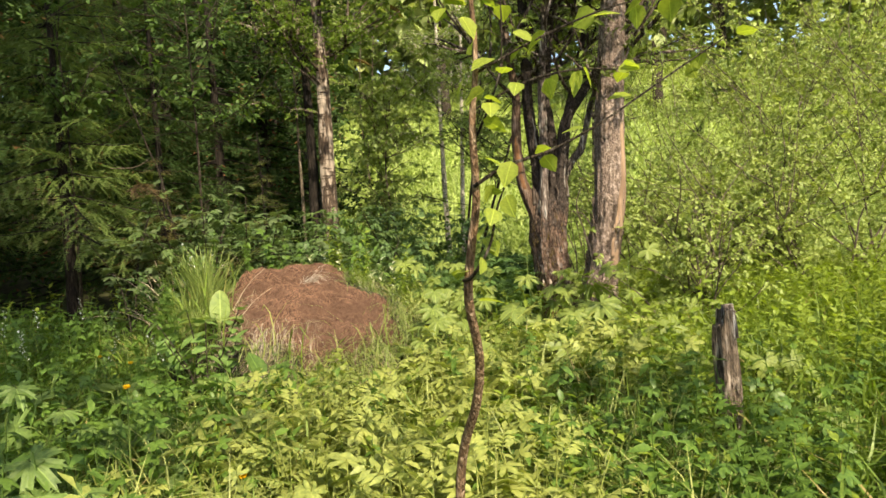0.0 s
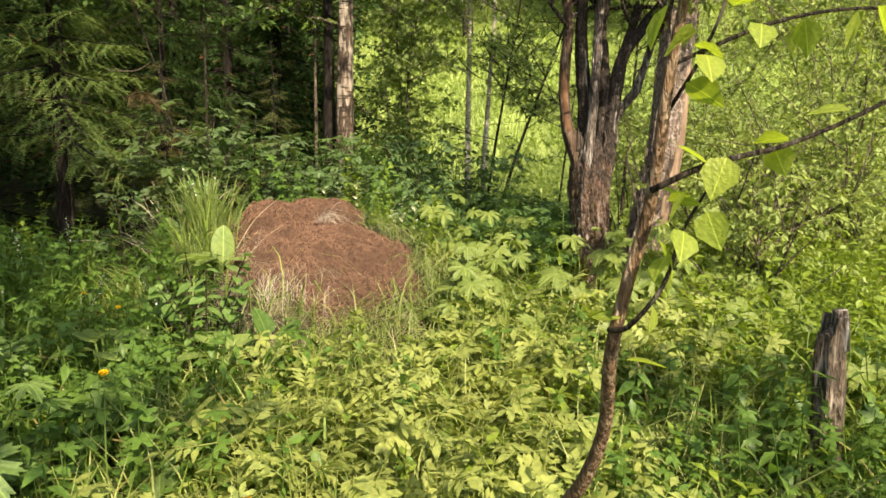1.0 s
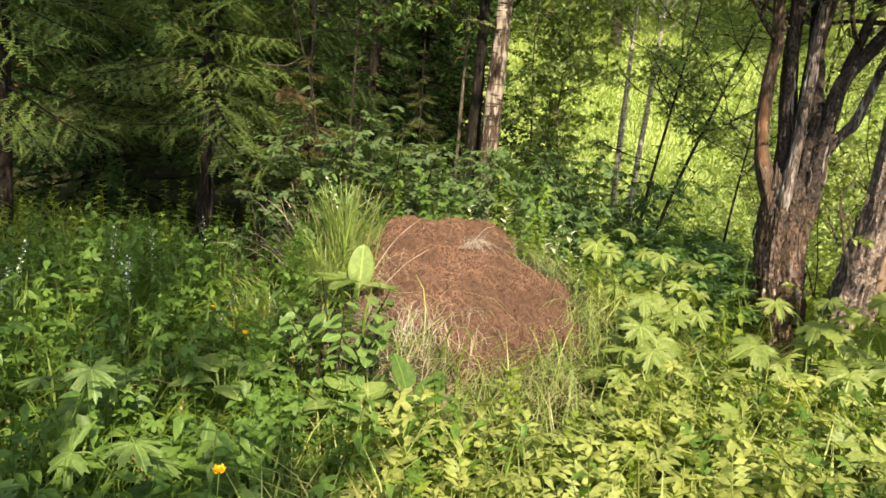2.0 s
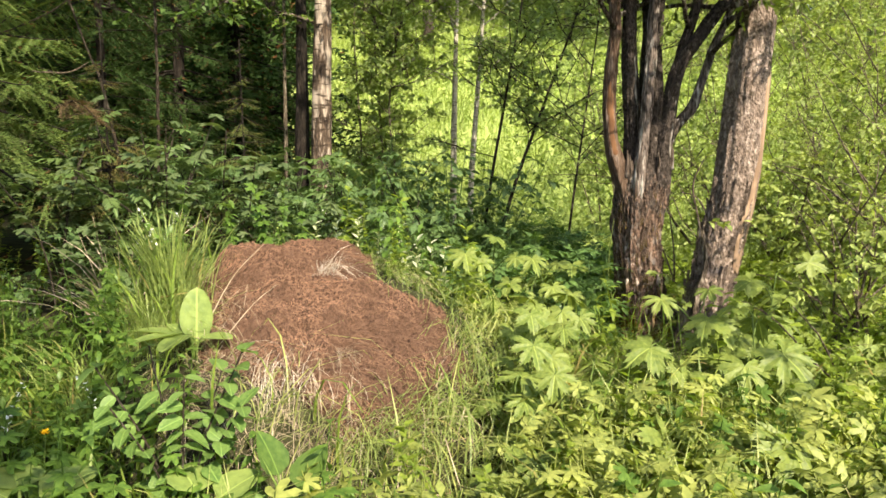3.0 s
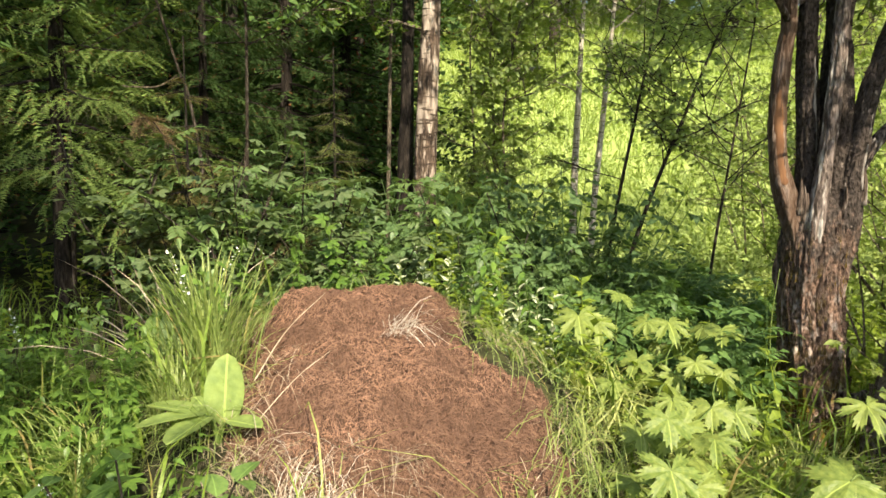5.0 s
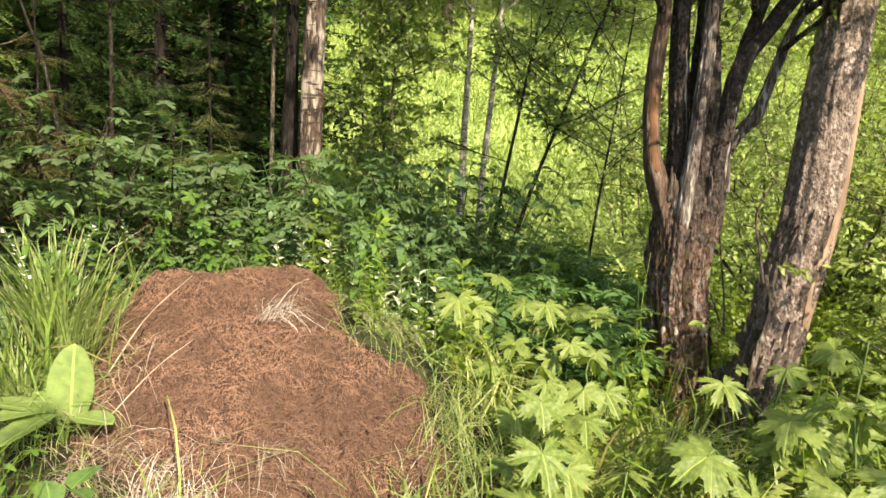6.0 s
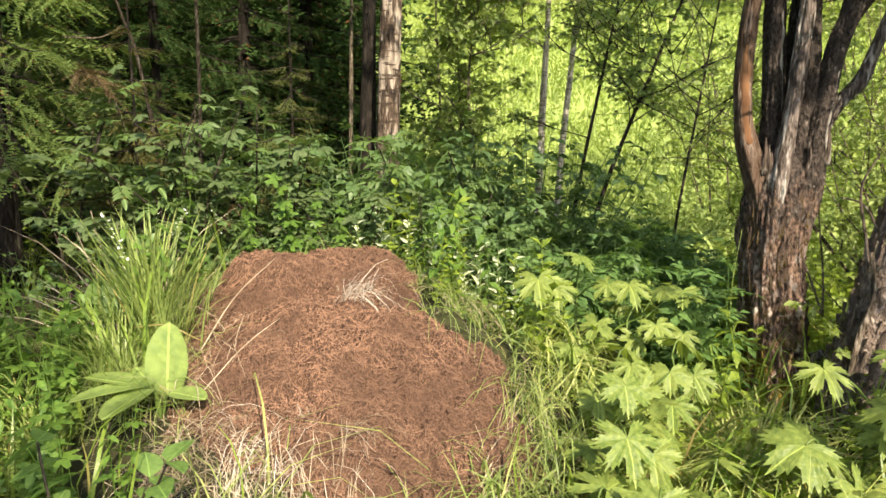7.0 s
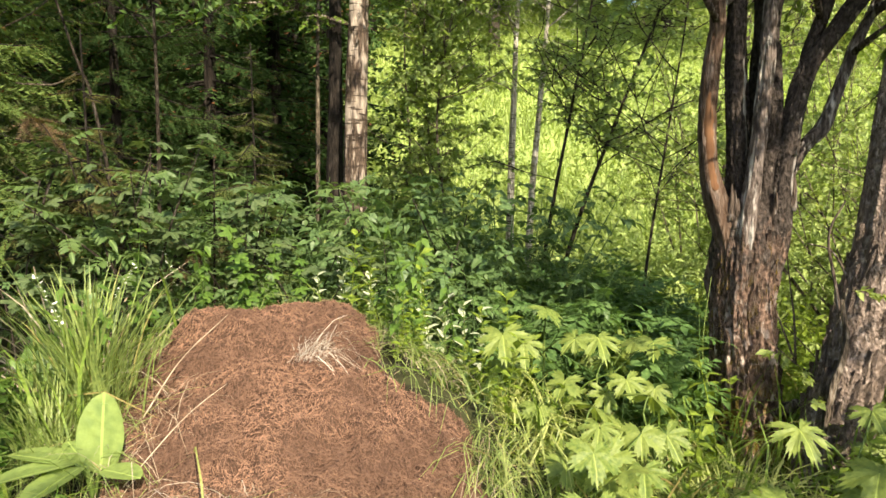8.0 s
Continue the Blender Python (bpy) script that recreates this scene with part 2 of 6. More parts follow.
def ground_z(x, y):
    """Height of the ground: it climbs gently, swells round the anthill, and rises as a meadow slope far behind."""
    x, y = np.asarray(x, float), np.asarray(y, float)
    z = 0.065 * np.clip(y, -8, 6.0) + 0.0 * x
    z = z + 0.40 * np.clip(y - 13.0, 0, 22) + 0.02 * np.clip(y - 45, 0, 400)
    z = z + 0.06 * np.clip(-x - 2.2, 0, 6) + 0.05 * np.sin(1.7 * x + 0.6) * np.cos(1.3 * y) * 0.6
    return z + anthill_z(x, y)


def anthill_z(x, y):
    """Height of the old mound over the ground: steep at the back, long at the front, with a hollow behind."""
    dx, dy = (x + 1.2) / 1.25, (y - 5.95)
    dy = np.where(dy < 0, dy / 1.65, dy / 0.85)
    dome = 0.74 * np.sqrt(np.clip(1 - dx * dx - dy * dy, 0, 1))
    edge = np.clip((1.12 - np.sqrt(dx * dx + dy * dy)) / 0.12, 0, 1) * 0.04
    hollow = 0.42 * np.exp(-(((x + 0.42) / 0.27) ** 2 + ((y - 6.2) / 0.33) ** 2))
    return np.clip(dome + edge - hollow, -0.05, 2)


def mesh_from(name, verts, tris, mat, smooth=False):
    me = bpy.data.meshes.new(name)
    verts, tris = np.asarray(verts, np.float32), np.asarray(tris, np.int32)
    me.vertices.add(len(verts))
    me.vertices.foreach_set("co", verts.ravel())
    me.loops.add(tris.size)
    me.loops.foreach_set("vertex_index", tris.ravel())
    me.polygons.add(len(tris))
    me.polygons.foreach_set("loop_start", np.arange(0, tris.size, tris.shape[1], dtype=np.int32))
    me.polygons.foreach_set("use_smooth", np.full(len(tris), smooth))
    me.update(calc_edges=True)
    me.materials.append(mat)
    return me


def joined(pieces):
    """One pair of verts and tris out of many."""
    vs, ts, n = [], [], 0
    for v, t in pieces:
        vs.append(v)
        ts.append(np.asarray(t) + n)
        n += len(v)
    return np.concatenate(vs), np.concatenate(ts)


def strewn(template, turns, places):
    """Copies of a template (verts, tris) under many 3x3 turns and places, as one mesh's data."""
    v, t = template
    k, n = len(places), len(v)
    verts = np.einsum("kij,nj->kni", turns, v) + places[:, None]
    tris = t[None] + (np.arange(k) * n)[:, None, None]
    return verts.reshape(-1, 3), tris.reshape(-1, 3)


def turns_of(yaw, pitch, roll, size):
    """3x3 turns: roll about y, then pitch about x, then yaw about z, scaled."""
    cy, sy, cp, sp, cr, sr = np.cos(yaw), np.sin(yaw), np.cos(pitch), np.sin(pitch), np.cos(roll), np.sin(roll)
    o, i = np.zeros_like(cy), np.ones_like(cy)
    rz = np.stack([cy, -sy, o, sy, cy, o, o, o, i], -1).reshape(-1, 3, 3)
    rx = np.stack([i, o, o, o, cp, -sp, o, sp, cp], -1).reshape(-1, 3, 3)
    ry = np.stack([cr, o, sr, o, i, o, -sr, o, cr], -1).reshape(-1, 3, 3)
    size = np.broadcast_to(np.asarray(size, float), cy.shape)
    return (rz @ rx @ ry) * size[:, None, None]


def moved(template, yaw, pitch, roll, size, at):
    t = turns_of(np.array([yaw]), np.array([pitch]), np.array([roll]), size)[0]
    return template[0] @ t.T + np.asarray(at, float), template[1]


def random_turns(k, tilt, size, spread=0.4, rng=RNG):
    return turns_of(rng.uniform(0, 2 * np.pi, k), rng.normal(tilt, spread, k), rng.normal(0, 0.35, k), size)


def leaf_shape(width=0.5, fold=0.12, droop=0.2, power=0.8, rows=4, tooth=0.0, blunt=1.0):
    """A leaf of length 1 along +y: folded along its midrib, drooping to the tip."""
    v = [(0, 0, 0)]
    for i in range(1, rows):
        s = i / rows
        w = 0.5 * width * math.sin(math.pi * s ** power) ** blunt * (1 + tooth * (1 if i % 2 else -1))
        z = -droop * s * s
        v += [(-w, s - tooth * 0.04, z + fold * w * 2), (0, s, z), (w, s - tooth * 0.04, z + fold * w * 2)]
    v.append((0, 1, -droop))
    t = [(0, 2, 1), (0, 3, 2)]
    for i in range(rows - 2):
        a = 1 + 3 * i
        t += [(a, a + 1, a + 4), (a, a + 4, a + 3), (a + 1, a + 2, a + 5), (a + 1, a + 5, a + 4)]
    a, e = 1 + 3 * (rows - 2), len(v) - 1
    t += [(a, a + 1, e), (a + 1, a + 2, e)]
    return np.array(v, float), np.array(t)


def blade_shape(width=0.03, bend=0.5, rows=4):
    """A grass blade of length 1 standing up along +z and bending over to +y."""
    v, t = [], []
    for i in range(rows):
        s = i / rows
        w = 0.5 * width * (1 - 0.55 * s)
        a = bend * s * s
        v += [(-w, math.sin(a * 1.5) * s, s * math.cos(a * 1.2)), (w, math.sin(a * 1.5) * s, s * math.cos(a * 1.2))]
    v.append((0, math.sin(bend * 1.5), math.cos(bend * 1.2)))
    for i in range(rows - 1):
        a = 2 * i
        t += [(a, a + 1, a + 3), (a, a + 3, a + 2)]
    t.append((2 * rows - 2, 2 * rows - 1, 2 * rows))
    return np.array(v, float), np.array(t)


def lobed_shape(lobes=7, depth=0.55, tooth=0.10, spread=2.55, cup=0.12, per=6, fine=1):
    """A palmate leaf of radius 1 round its stalk at the origin, pointing to +y: broad pointed lobes with teeth, parted by narrow cuts."""
    v, n = [(0, 0, 0)], lobes * per
    for i in range(n + 1):
        a = -spread + 2 * spread * i / n
        d = abs(2 * ((i / per) % 1.0) - 1)
        cut = min(1.0, max(0.0, (d - 0.5) / 0.5))
        r = 1 - 0.20 * d - (depth - 0.15) * cut * cut * (3 - 2 * cut)
        r *= 1 - 0.30 * (abs(a) / spread) ** 2
        r *= 1 + 0.08 * math.sin(2.3 * int(i / per) + lobes)
        r += tooth * (1 if i % 2 == (per // 2) % 2 else -1) * (1 - 0.6 * d) * fine
        z = -cup * r * r + 0.06 * math.cos(2 * math.pi * lobes * i / n) * r
        v.append((r * math.sin(a), r * math.cos(a), z))
    # a ring half way out gives the blade its shape
    mid = [(0.5 * x, 0.5 * y, 0.25 * z + 0.03 + 0.02 * math.cos(2 * math.pi * k / per)) for k, (x, y, z) in enumerate(v[1:])]
    v += mid
    t = []
    for i in range(n):
        o, m = 1 + i, n + 2 + i
        t += [(0, m + 1, m), (m, m + 1, o + 1), (m, o + 1, o)]
    return np.array(v, float), np.array(t)


def tube(points, radii, sides=8, rough=0.0, seed=0, close=True, flute=0.0, furrow=0.0):
    """A tapered tube along a line of points, with uneven bark relief."""
    pts = np.asarray(points, float)
    radii = np.asarray(radii, float)
    n = len(pts)
    tang = np.gradient(pts, axis=0)
    tang /= np.linalg.norm(tang, axis=1)[:, None] + 1e-9
    ref = np.array([0.0, 1.0, 0.0]) if abs(tang[:, 1]).mean() < 0.8 else np.array([1.0, 0, 0])
    side = np.cross(tang, ref)
    side /= np.linalg.norm(side, axis=1)[:, None] + 1e-9
    up = np.cross(side, tang)
    ang = np.linspace(0, 2 * np.pi, sides, endpoint=False)
    r = np.repeat(radii[:, None], sides, 1)
    if rough or flute:
        ln = np.r_[0, np.cumsum(np.linalg.norm(np.diff(pts, axis=0), axis=1))]
        for i in range(n):
            for j in range(sides):
                c, s = math.cos(ang[j]), math.sin(ang[j])
                f = noise.noise((c * 2.2 + seed, s * 2.2, ln[i] * 1.6)) * 1.2 + noise.noise((c * 6 + seed, s * 6, ln[i] * 4.0)) * 0.8
                if furrow:
                    f2 = abs(noise.noise((c * 5.5 + seed, s * 5.5, ln[i] * 2.2))) + 0.6 * abs(noise.noise((c * 11 + seed, s * 11, ln[i] * 4.5)))
                    r[i, j] *= 1 + furrow * (f2 - 0.35)
                r[i, j] *= 1 + rough * f + flute * math.sin(5 * ang[j] + 2.5 * noise.noise((seed, 0, ln[i])))
    verts = pts[:, None] + r[:, :, None] * (np.cos(ang)[None, :, None] * side[:, None] + np.sin(ang)[None, :, None] * up[:, None])
    a = np.arange(n - 1)[:, None] * sides + np.arange(sides)[None]
    b = np.arange(n - 1)[:, None] * sides + (np.arange(sides)[None] + 1) % sides
    tris = np.concatenate([np.stack([a, b, b + sides], -1).reshape(-1, 3), np.stack([a, b + sides, a + sides], -1).reshape(-1, 3)])
    verts = verts.reshape(-1, 3)
    if close:
        verts = np.concatenate([verts, pts[-1:], pts[:1]])
        j = np.arange(sides)
        top = np.stack([(n - 1) * sides + j, (n - 1) * sides + (j + 1) % sides, np.full(sides, n * sides)], -1)
        low = np.stack([(j + 1) % sides, j, np.full(sides, n * sides + 1)], -1)
        tris = np.concatenate([tris, top, low])
    return verts, tris


def curve_through(points, n):
    """n points on a smooth line through the given ones."""
    p = np.asarray(points, float)
    s = np.linspace(0, len(p) - 1, n)
    q = np.concatenate([2 * p[:1] - p[1:2], p, 2 * p[-1:] - p[-2:-1]])
    i = np.clip(s.astype(int), 0, len(p) - 2)
    u = (s - i)[:, None]
    a, b, c, d = q[i], q[i + 1], q[i + 2], q[i + 3]
    return 0.5 * (2 * b + (c - a) * u + (2 * a - 5 * b + 4 * c - d) * u**2 + (3 * b - a - 3 * c + d) * u**3)


def part(name, data, mat, parent, label="", smooth=True):
    """One mesh object under a thing or a part. Its data stand in the thing's own coordinates."""
    me = data if isinstance(data, bpy.types.Mesh) else mesh_from(name, *data, mat, smooth)
    ob = new(name, me)
    ob.parent = parent
    return tagged(ob, label)


def thing(name, x, y, z, label, category, group=""):
    ob = new(name)
    ob.empty_display_size = 0.1
    ob.location = (x, y, z)
    return tagged(ob, label, category, group)


def stuff(name, data, mat, label, category, smooth=True):
    return tagged(new(name, mesh_from(name, *data, mat, smooth)), label, category, kind="stuff")


def place_of(x, y, z=0.0):
    return np.stack([x, y, ground_z(x, y) + z], -1)


def spread_points(n, inside, box, rng=RNG):
    """n random places in a box of the plan (x0, y0, x1, y1) where inside(x, y), a density from 0 to 1, lets them stand."""
    xs, ys = [], []
    got = 0
    while got < n:
        x, y = rng.uniform(box[0], box[2], 4 * n), rng.uniform(box[1], box[3], 4 * n)
        ok = rng.random(4 * n) < inside(x, y)
        xs.append(x[ok])
        ys.append(y[ok])
        got += int(ok.sum())
        if not ok.any():
            break
    return np.concatenate(xs)[:n], np.concatenate(ys)[:n]


def off_mound(x, y, grow=1.0):
    """1 away from the bare needle top of the anthill, 0 on it."""
    a = np.degrees(np.arctan2(y - 5.3, x + 1.1)) % 360
    rim = np.interp(a, (0, 18, 32, 60, 73, 82, 103, 125, 141, 154, 189, 215, 247, 270, 285, 301, 320, 340, 351, 360),
                    (0.58, 0.50, 0.38, 0.42, 0.62, 0.86, 0.94, 1.04, 1.03, 0.87, 0.64, 0.60, 0.55, 0.62, 0.78, 0.72, 0.68, 0.73, 0.64, 0.58))
    rim = rim * (1 + 0.04 * np.sin(a * 0.21) + 0.03 * np.sin(a * 0.52 + 1))
    d = np.hypot(x + 1.1, y - 5.3) / (rim + grow - 1.0)
    return np.clip((d - 0.94) / 0.12, 0, 1)


def off_stems(x, y):
    """0 where the trunks stand."""
    ok = np.ones_like(x)
    for cx, cy, r in ((1.1, 6.62, 0.26), (1.42, 6.22, 0.2), (1.34, 3.3, 0.1)):
        ok = ok * (np.hypot(x - cx, y - cy) > r)
    bare = np.exp(-(((x - 0.98) / 0.42) ** 2 + ((y - 5.85) / 0.55) ** 2))
    return ok * np.clip(1.15 - 1.3 * bare, 0.05, 1)


def low_front(x, y):
    """1 in general, small on the trodden strip before the anthill and on its flanks, where only low growth stands."""
    d = np.sqrt(((x + 0.95 + 0.3 * (y - 4.9)) / 0.78) ** 2 + ((y - 4.95) / 1.1) ** 2)
    e = np.hypot((x + 1.84) / 0.26, (y - 4.93) / 0.26)
    h = np.hypot((x + 2.38) / 0.5, (y - 6.05) / 0.55)
    return np.clip((d - 0.85) / 0.35, 0.0, 1) * np.clip((e - 0.8) / 0.3, 0.05, 1) * np.clip((h - 0.8) / 0.3, 0.12, 1)

# ---------------------------------------------------------------- ground, anthill


def ground_sheet():
    u = np.linspace(-1, 1, 181)
    gx = np.sinh(u * 6.6) / np.sinh(6.6) * 700
    gy = np.sinh(u * 6.6) / np.sinh(6.6) * 700 + 5.0
    x, y = np.meshgrid(gx, gy)
    z = ground_z(x, y) - 0.035 * (1 - off_mound(x, y))
    n = len(u)
    i = (np.arange(n - 1)[:, None] * n + np.arange(n - 1)[None]).ravel()
    quads = np.stack([i, i + 1, i + n + 1, i + n], -1)
    me = mesh_from("ground", np.stack([x, y, z], -1).reshape(-1, 3), quads, M_SOIL, True)
    me.materials.append(M_THATCH)
    yy = 0.25 * (y[:-1, :-1] + y[1:, :-1] + y[:-1, 1:] + y[1:, 1:])
    xx = 0.25 * (x[:-1, :-1] + x[1:, :-1] + x[:-1, 1:] + x[1:, 1:])
    me.polygons.foreach_set("material_index", ((yy + 0.8 * np.sin(xx) > 12.6) & (xx > -1.5 - 0.1 * yy)).astype(np.int32).ravel())
    return tagged(new("ground", me), "dark forest soil under dense summer growth", "ground", kind="structure")


ground_sheet()


def anthill():
    """The needle dome of the anthill, crumbly and uneven, over the old overgrown mound."""
    root = thing("anthill", -1.1, 5.4, float(ground_z(-1.1, 5.4)) - 0.3, "large reddish-brown wood ant hill of dry conifer needles", "anthill")
    base = np.array(root.location)
    nu, nv = 240, 320
    x, y = np.meshgrid(np.linspace(-2.15, -0.1, nu), np.linspace(3.95, 6.85, nv))
    bare = 1 - off_mound(x, y, 1.06)
    z = ground_z(x, y)
    rough = np.zeros_like(z)
    for j in range(nv):
        for i in range(nu):
            q = (x[j, i], y[j, i], 0)
            rough[j, i] = 0.05 * noise.noise(Vector(q) * 3.1) + 0.04 * noise.noise(Vector(q) * 7.0) + 0.03 * noise.noise(Vector(q) * 17.0) + 0.022 * noise.noise(Vector(q) * 38.0)
    ridge = 0.09 * np.exp(-((y - 6.0 - 0.05 * np.sin(9 * x)) / 0.24) ** 2) * np.clip((x + 1.92) / 0.14, 0, 1) * np.clip((-0.85 - x) / 0.25, 0, 1)
    peak = ridge + 0.035 * np.exp(-(((x + 1.62) / 0.16) ** 2 + ((y - 5.95) / 0.18) ** 2)) - 0.05 * np.exp(-(((x + 1.68) / 0.14) ** 2 + ((y - 5.45) / 0.22) ** 2))
    z = z + bare * (0.03 + rough + peak) - (1 - bare) * 0.07
    idx = (np.arange(nv - 1)[:, None] * nu + np.arange(nu - 1)[None])
    keep = (bare[:-1, :-1] > 0.0).ravel()
    i = idx.ravel()[keep]
    quads = np.stack([i, i + 1, i + nu + 1, i + nu], -1)
    me = mesh_from("mound", np.stack([x, y, z], -1).reshape(-1, 3) - base, quads, M_NEEDLE_BED, True)
    part("mound", me, M_NEEDLE_BED, root, "crumbly dome of brown needles and soil")

    def height(px, py):
        fi = np.clip(((px + 2.15) / 2.05 * (nu - 1)).round().astype(int), 0, nu - 1)
        fj = np.clip(((py - 3.95) / 2.9 * (nv - 1)).round().astype(int), 0, nv - 1)
        return z[fj, fi]

    stick = np.array([(-0.5, -0.032, 0), (0.5, -0.025, 0), (0.5, 0.025, 0), (-0.5, 0.032, 0), (0, 0, 0.07)], float)
    stick_t = np.array([(0, 1, 4), (1, 2, 4), (2, 3, 4), (3, 0, 4)])
    for count, lo, hi, name, lift, seed, slim in ((56000, 0.013, 0.034, "needle_litter", 0.003, 3, 1.05), (6000, 0.026, 0.05, "stalk_litter", 0.005, 13, 0.65), (300, 0.05, 0.12, "twig_litter", 0.008, 4, 0.35)):
        rng = np.random.default_rng(seed)
        px, py = spread_points(count, lambda a, b: 1 - off_mound(a, b, 1.03), (-2.1, 4.1, -0.2, 6.7), rng)
        e = 0.02
        sx, sy = (height(px + e, py) - height(px - e, py)) / (2 * e), (height(px, py + e) - height(px, py - e)) / (2 * e)
        yaw = rng.uniform(0, 2 * np.pi, count)
        size = rng.uniform(lo, hi, count)
        slope = sx * np.cos(yaw) + sy * np.sin(yaw)
        turn = turns_of(yaw, rng.normal(0, 0.1, count), -np.arctan(slope) + rng.normal(0, 0.36, count), size)
        at = np.stack([px, py, height(px, py) + lift], -1) - base
        tagged(part(name, strewn((stick * np.array([1, slim, slim]), stick_t), turn, at), M_NEEDLE, root, "strewn dry needles and bits of stalk", False), kind="stuff")


anthill()

# ---------------------------------------------------------------- trees
LEAF4 = leaf_shape(0.55, 0.15, 0.15, 0.8, 2)
LEAF2 = (np.array([(0, 0, 0), (0.28, 0.45, 0.06), (0, 1, -0.15), (-0.28, 0.45, 0.06)], float), np.array([(0, 1, 2), (0, 2, 3)]))
LEAF8 = leaf_shape(0.55, 0.15, 0.18, 0.75, 3)
LEAF_WIDE = leaf_shape(0.4, 0.15, 0.2, 0.8, 2)
LEAF_NARROW = leaf_shape(0.26, 0.15, 0.25, 0.85, 3)
PRISM = (np.array([(-0.87, 0, -0.5), (0.87, 0, -0.5), (0, 0, 1), (-0.4, 1, -0.25), (0.4, 1, -0.25), (0, 1, 0.5)], float),
         np.array([(0, 1, 4), (0, 4, 3), (1, 2, 5), (1, 5, 4), (2, 0, 3), (2, 3, 5)]))


def sticks(a, b, radius):
    """Thin tapered sticks from a to b (arrays of places)."""
    d = b - a
    ln = np.linalg.norm(d, axis=1)[:, None] + 1e-9
    w = d / ln
    ref = np.where(np.abs(w[:, 2:]) > 0.9, np.array([[1.0, 0, 0]]), np.array([[0, 0, 1.0]]))
    s = np.cross(w, ref)
    s /= np.linalg.norm(s, axis=1)[:, None] + 1e-9
    u = np.cross(s, w)
    r = np.broadcast_to(np.asarray(radius, float).reshape(-1, 1), ln.shape)
    return strewn(PRISM, np.stack([s * r, d, u * r], -1), a)


def leafy_twigs(starts, dirs, lengths, per, leaf, size, rng, droop=0.35, tilt=-0.3, thick=0.004):
    """Twigs that droop from their starts, with leaves along them: (wood, leaves)."""
    k = len(starts)
    ends = starts + dirs * lengths[:, None] - np.array([0, 0, 1.0]) * (droop * lengths)[:, None]
    mids = starts + dirs * (0.55 * lengths)[:, None] - np.array([0, 0, 1.0]) * (0.28 * droop * lengths)[:, None]
    wood = joined([sticks(starts, mids, thick), sticks(mids, ends, thick * 0.6)])
    s = rng.uniform(0.1, 1.0, (k, per))
    p = starts[:, None] + dirs[:, None] * (s * lengths[:, None])[..., None] - np.array([0, 0, 1.0]) * (droop * lengths[:, None] * s * s)[..., None]
    p = p.reshape(-1, 3)
    n = len(p)
    yaw = np.repeat(np.arctan2(-dirs[:, 0], dirs[:, 1]), per) + rng.normal(0, 1.1, n)
    turn = turns_of(yaw, rng.normal(tilt, 0.45, n), rng.normal(0, 0.5, n), rng.uniform(0.65, 1.2, n) * size)
    return wood, strewn(leaf, turn, p)


def ways(k, rng, low=-0.2, high=0.9):
    a, z = rng.uniform(0, 2 * np.pi, k), rng.uniform(low, high, k)
    c = np.sqrt(np.clip(1 - z * z, 0, 1))
    return np.stack([c * np.cos(a), c * np.sin(a), z], -1)


def along(lines, k, rng, lo=0.2, hi=1.0):
    """k random places on a set of lines, more on the long ones."""
    seg_a = np.concatenate([l[:-1][int(lo * (len(l) - 1)):max(1, int(hi * (len(l) - 1)))] for l in lines])
    seg_b = np.concatenate([l[1:][int(lo * (len(l) - 1)):max(1, int(hi * (len(l) - 1)))] for l in lines])
    i = rng.integers(0, len(seg_a), k)
    return seg_a[i] + (seg_b[i] - seg_a[i]) * rng.random((k, 1))


def limb_lines(start, way, length, rng, forks=3, wander=0.25, rise=0.15):
    """A limb and its forks as lines."""
    out = []
    pts = [np.asarray(start, float)]
    w = np.asarray(way, float) / np.linalg.norm(way)
    for _ in range(7):
        w = w + rng.normal(0, wander, 3) * 0.35 + np.array([0, 0, rise * 0.3])
        w /= np.linalg.norm(w)
        pts.append(pts[-1] + w * length / 7)
    out.append(np.array(pts))
    for f in range(forks):
        i = rng.integers(2, 7)
        w2 = w + ways(1, rng, -0.3, 0.7)[0] * 0.9
        w2 /= np.linalg.norm(w2)
        q = [pts[i]]
        for _ in range(5):
            w2 = w2 + rng.normal(0, wander, 3) * 0.35
            w2 /= np.linalg.norm(w2)
            q.append(q[-1] + w2 * length * 0.55 / 5)
        out.append(np.array(q))
    return out


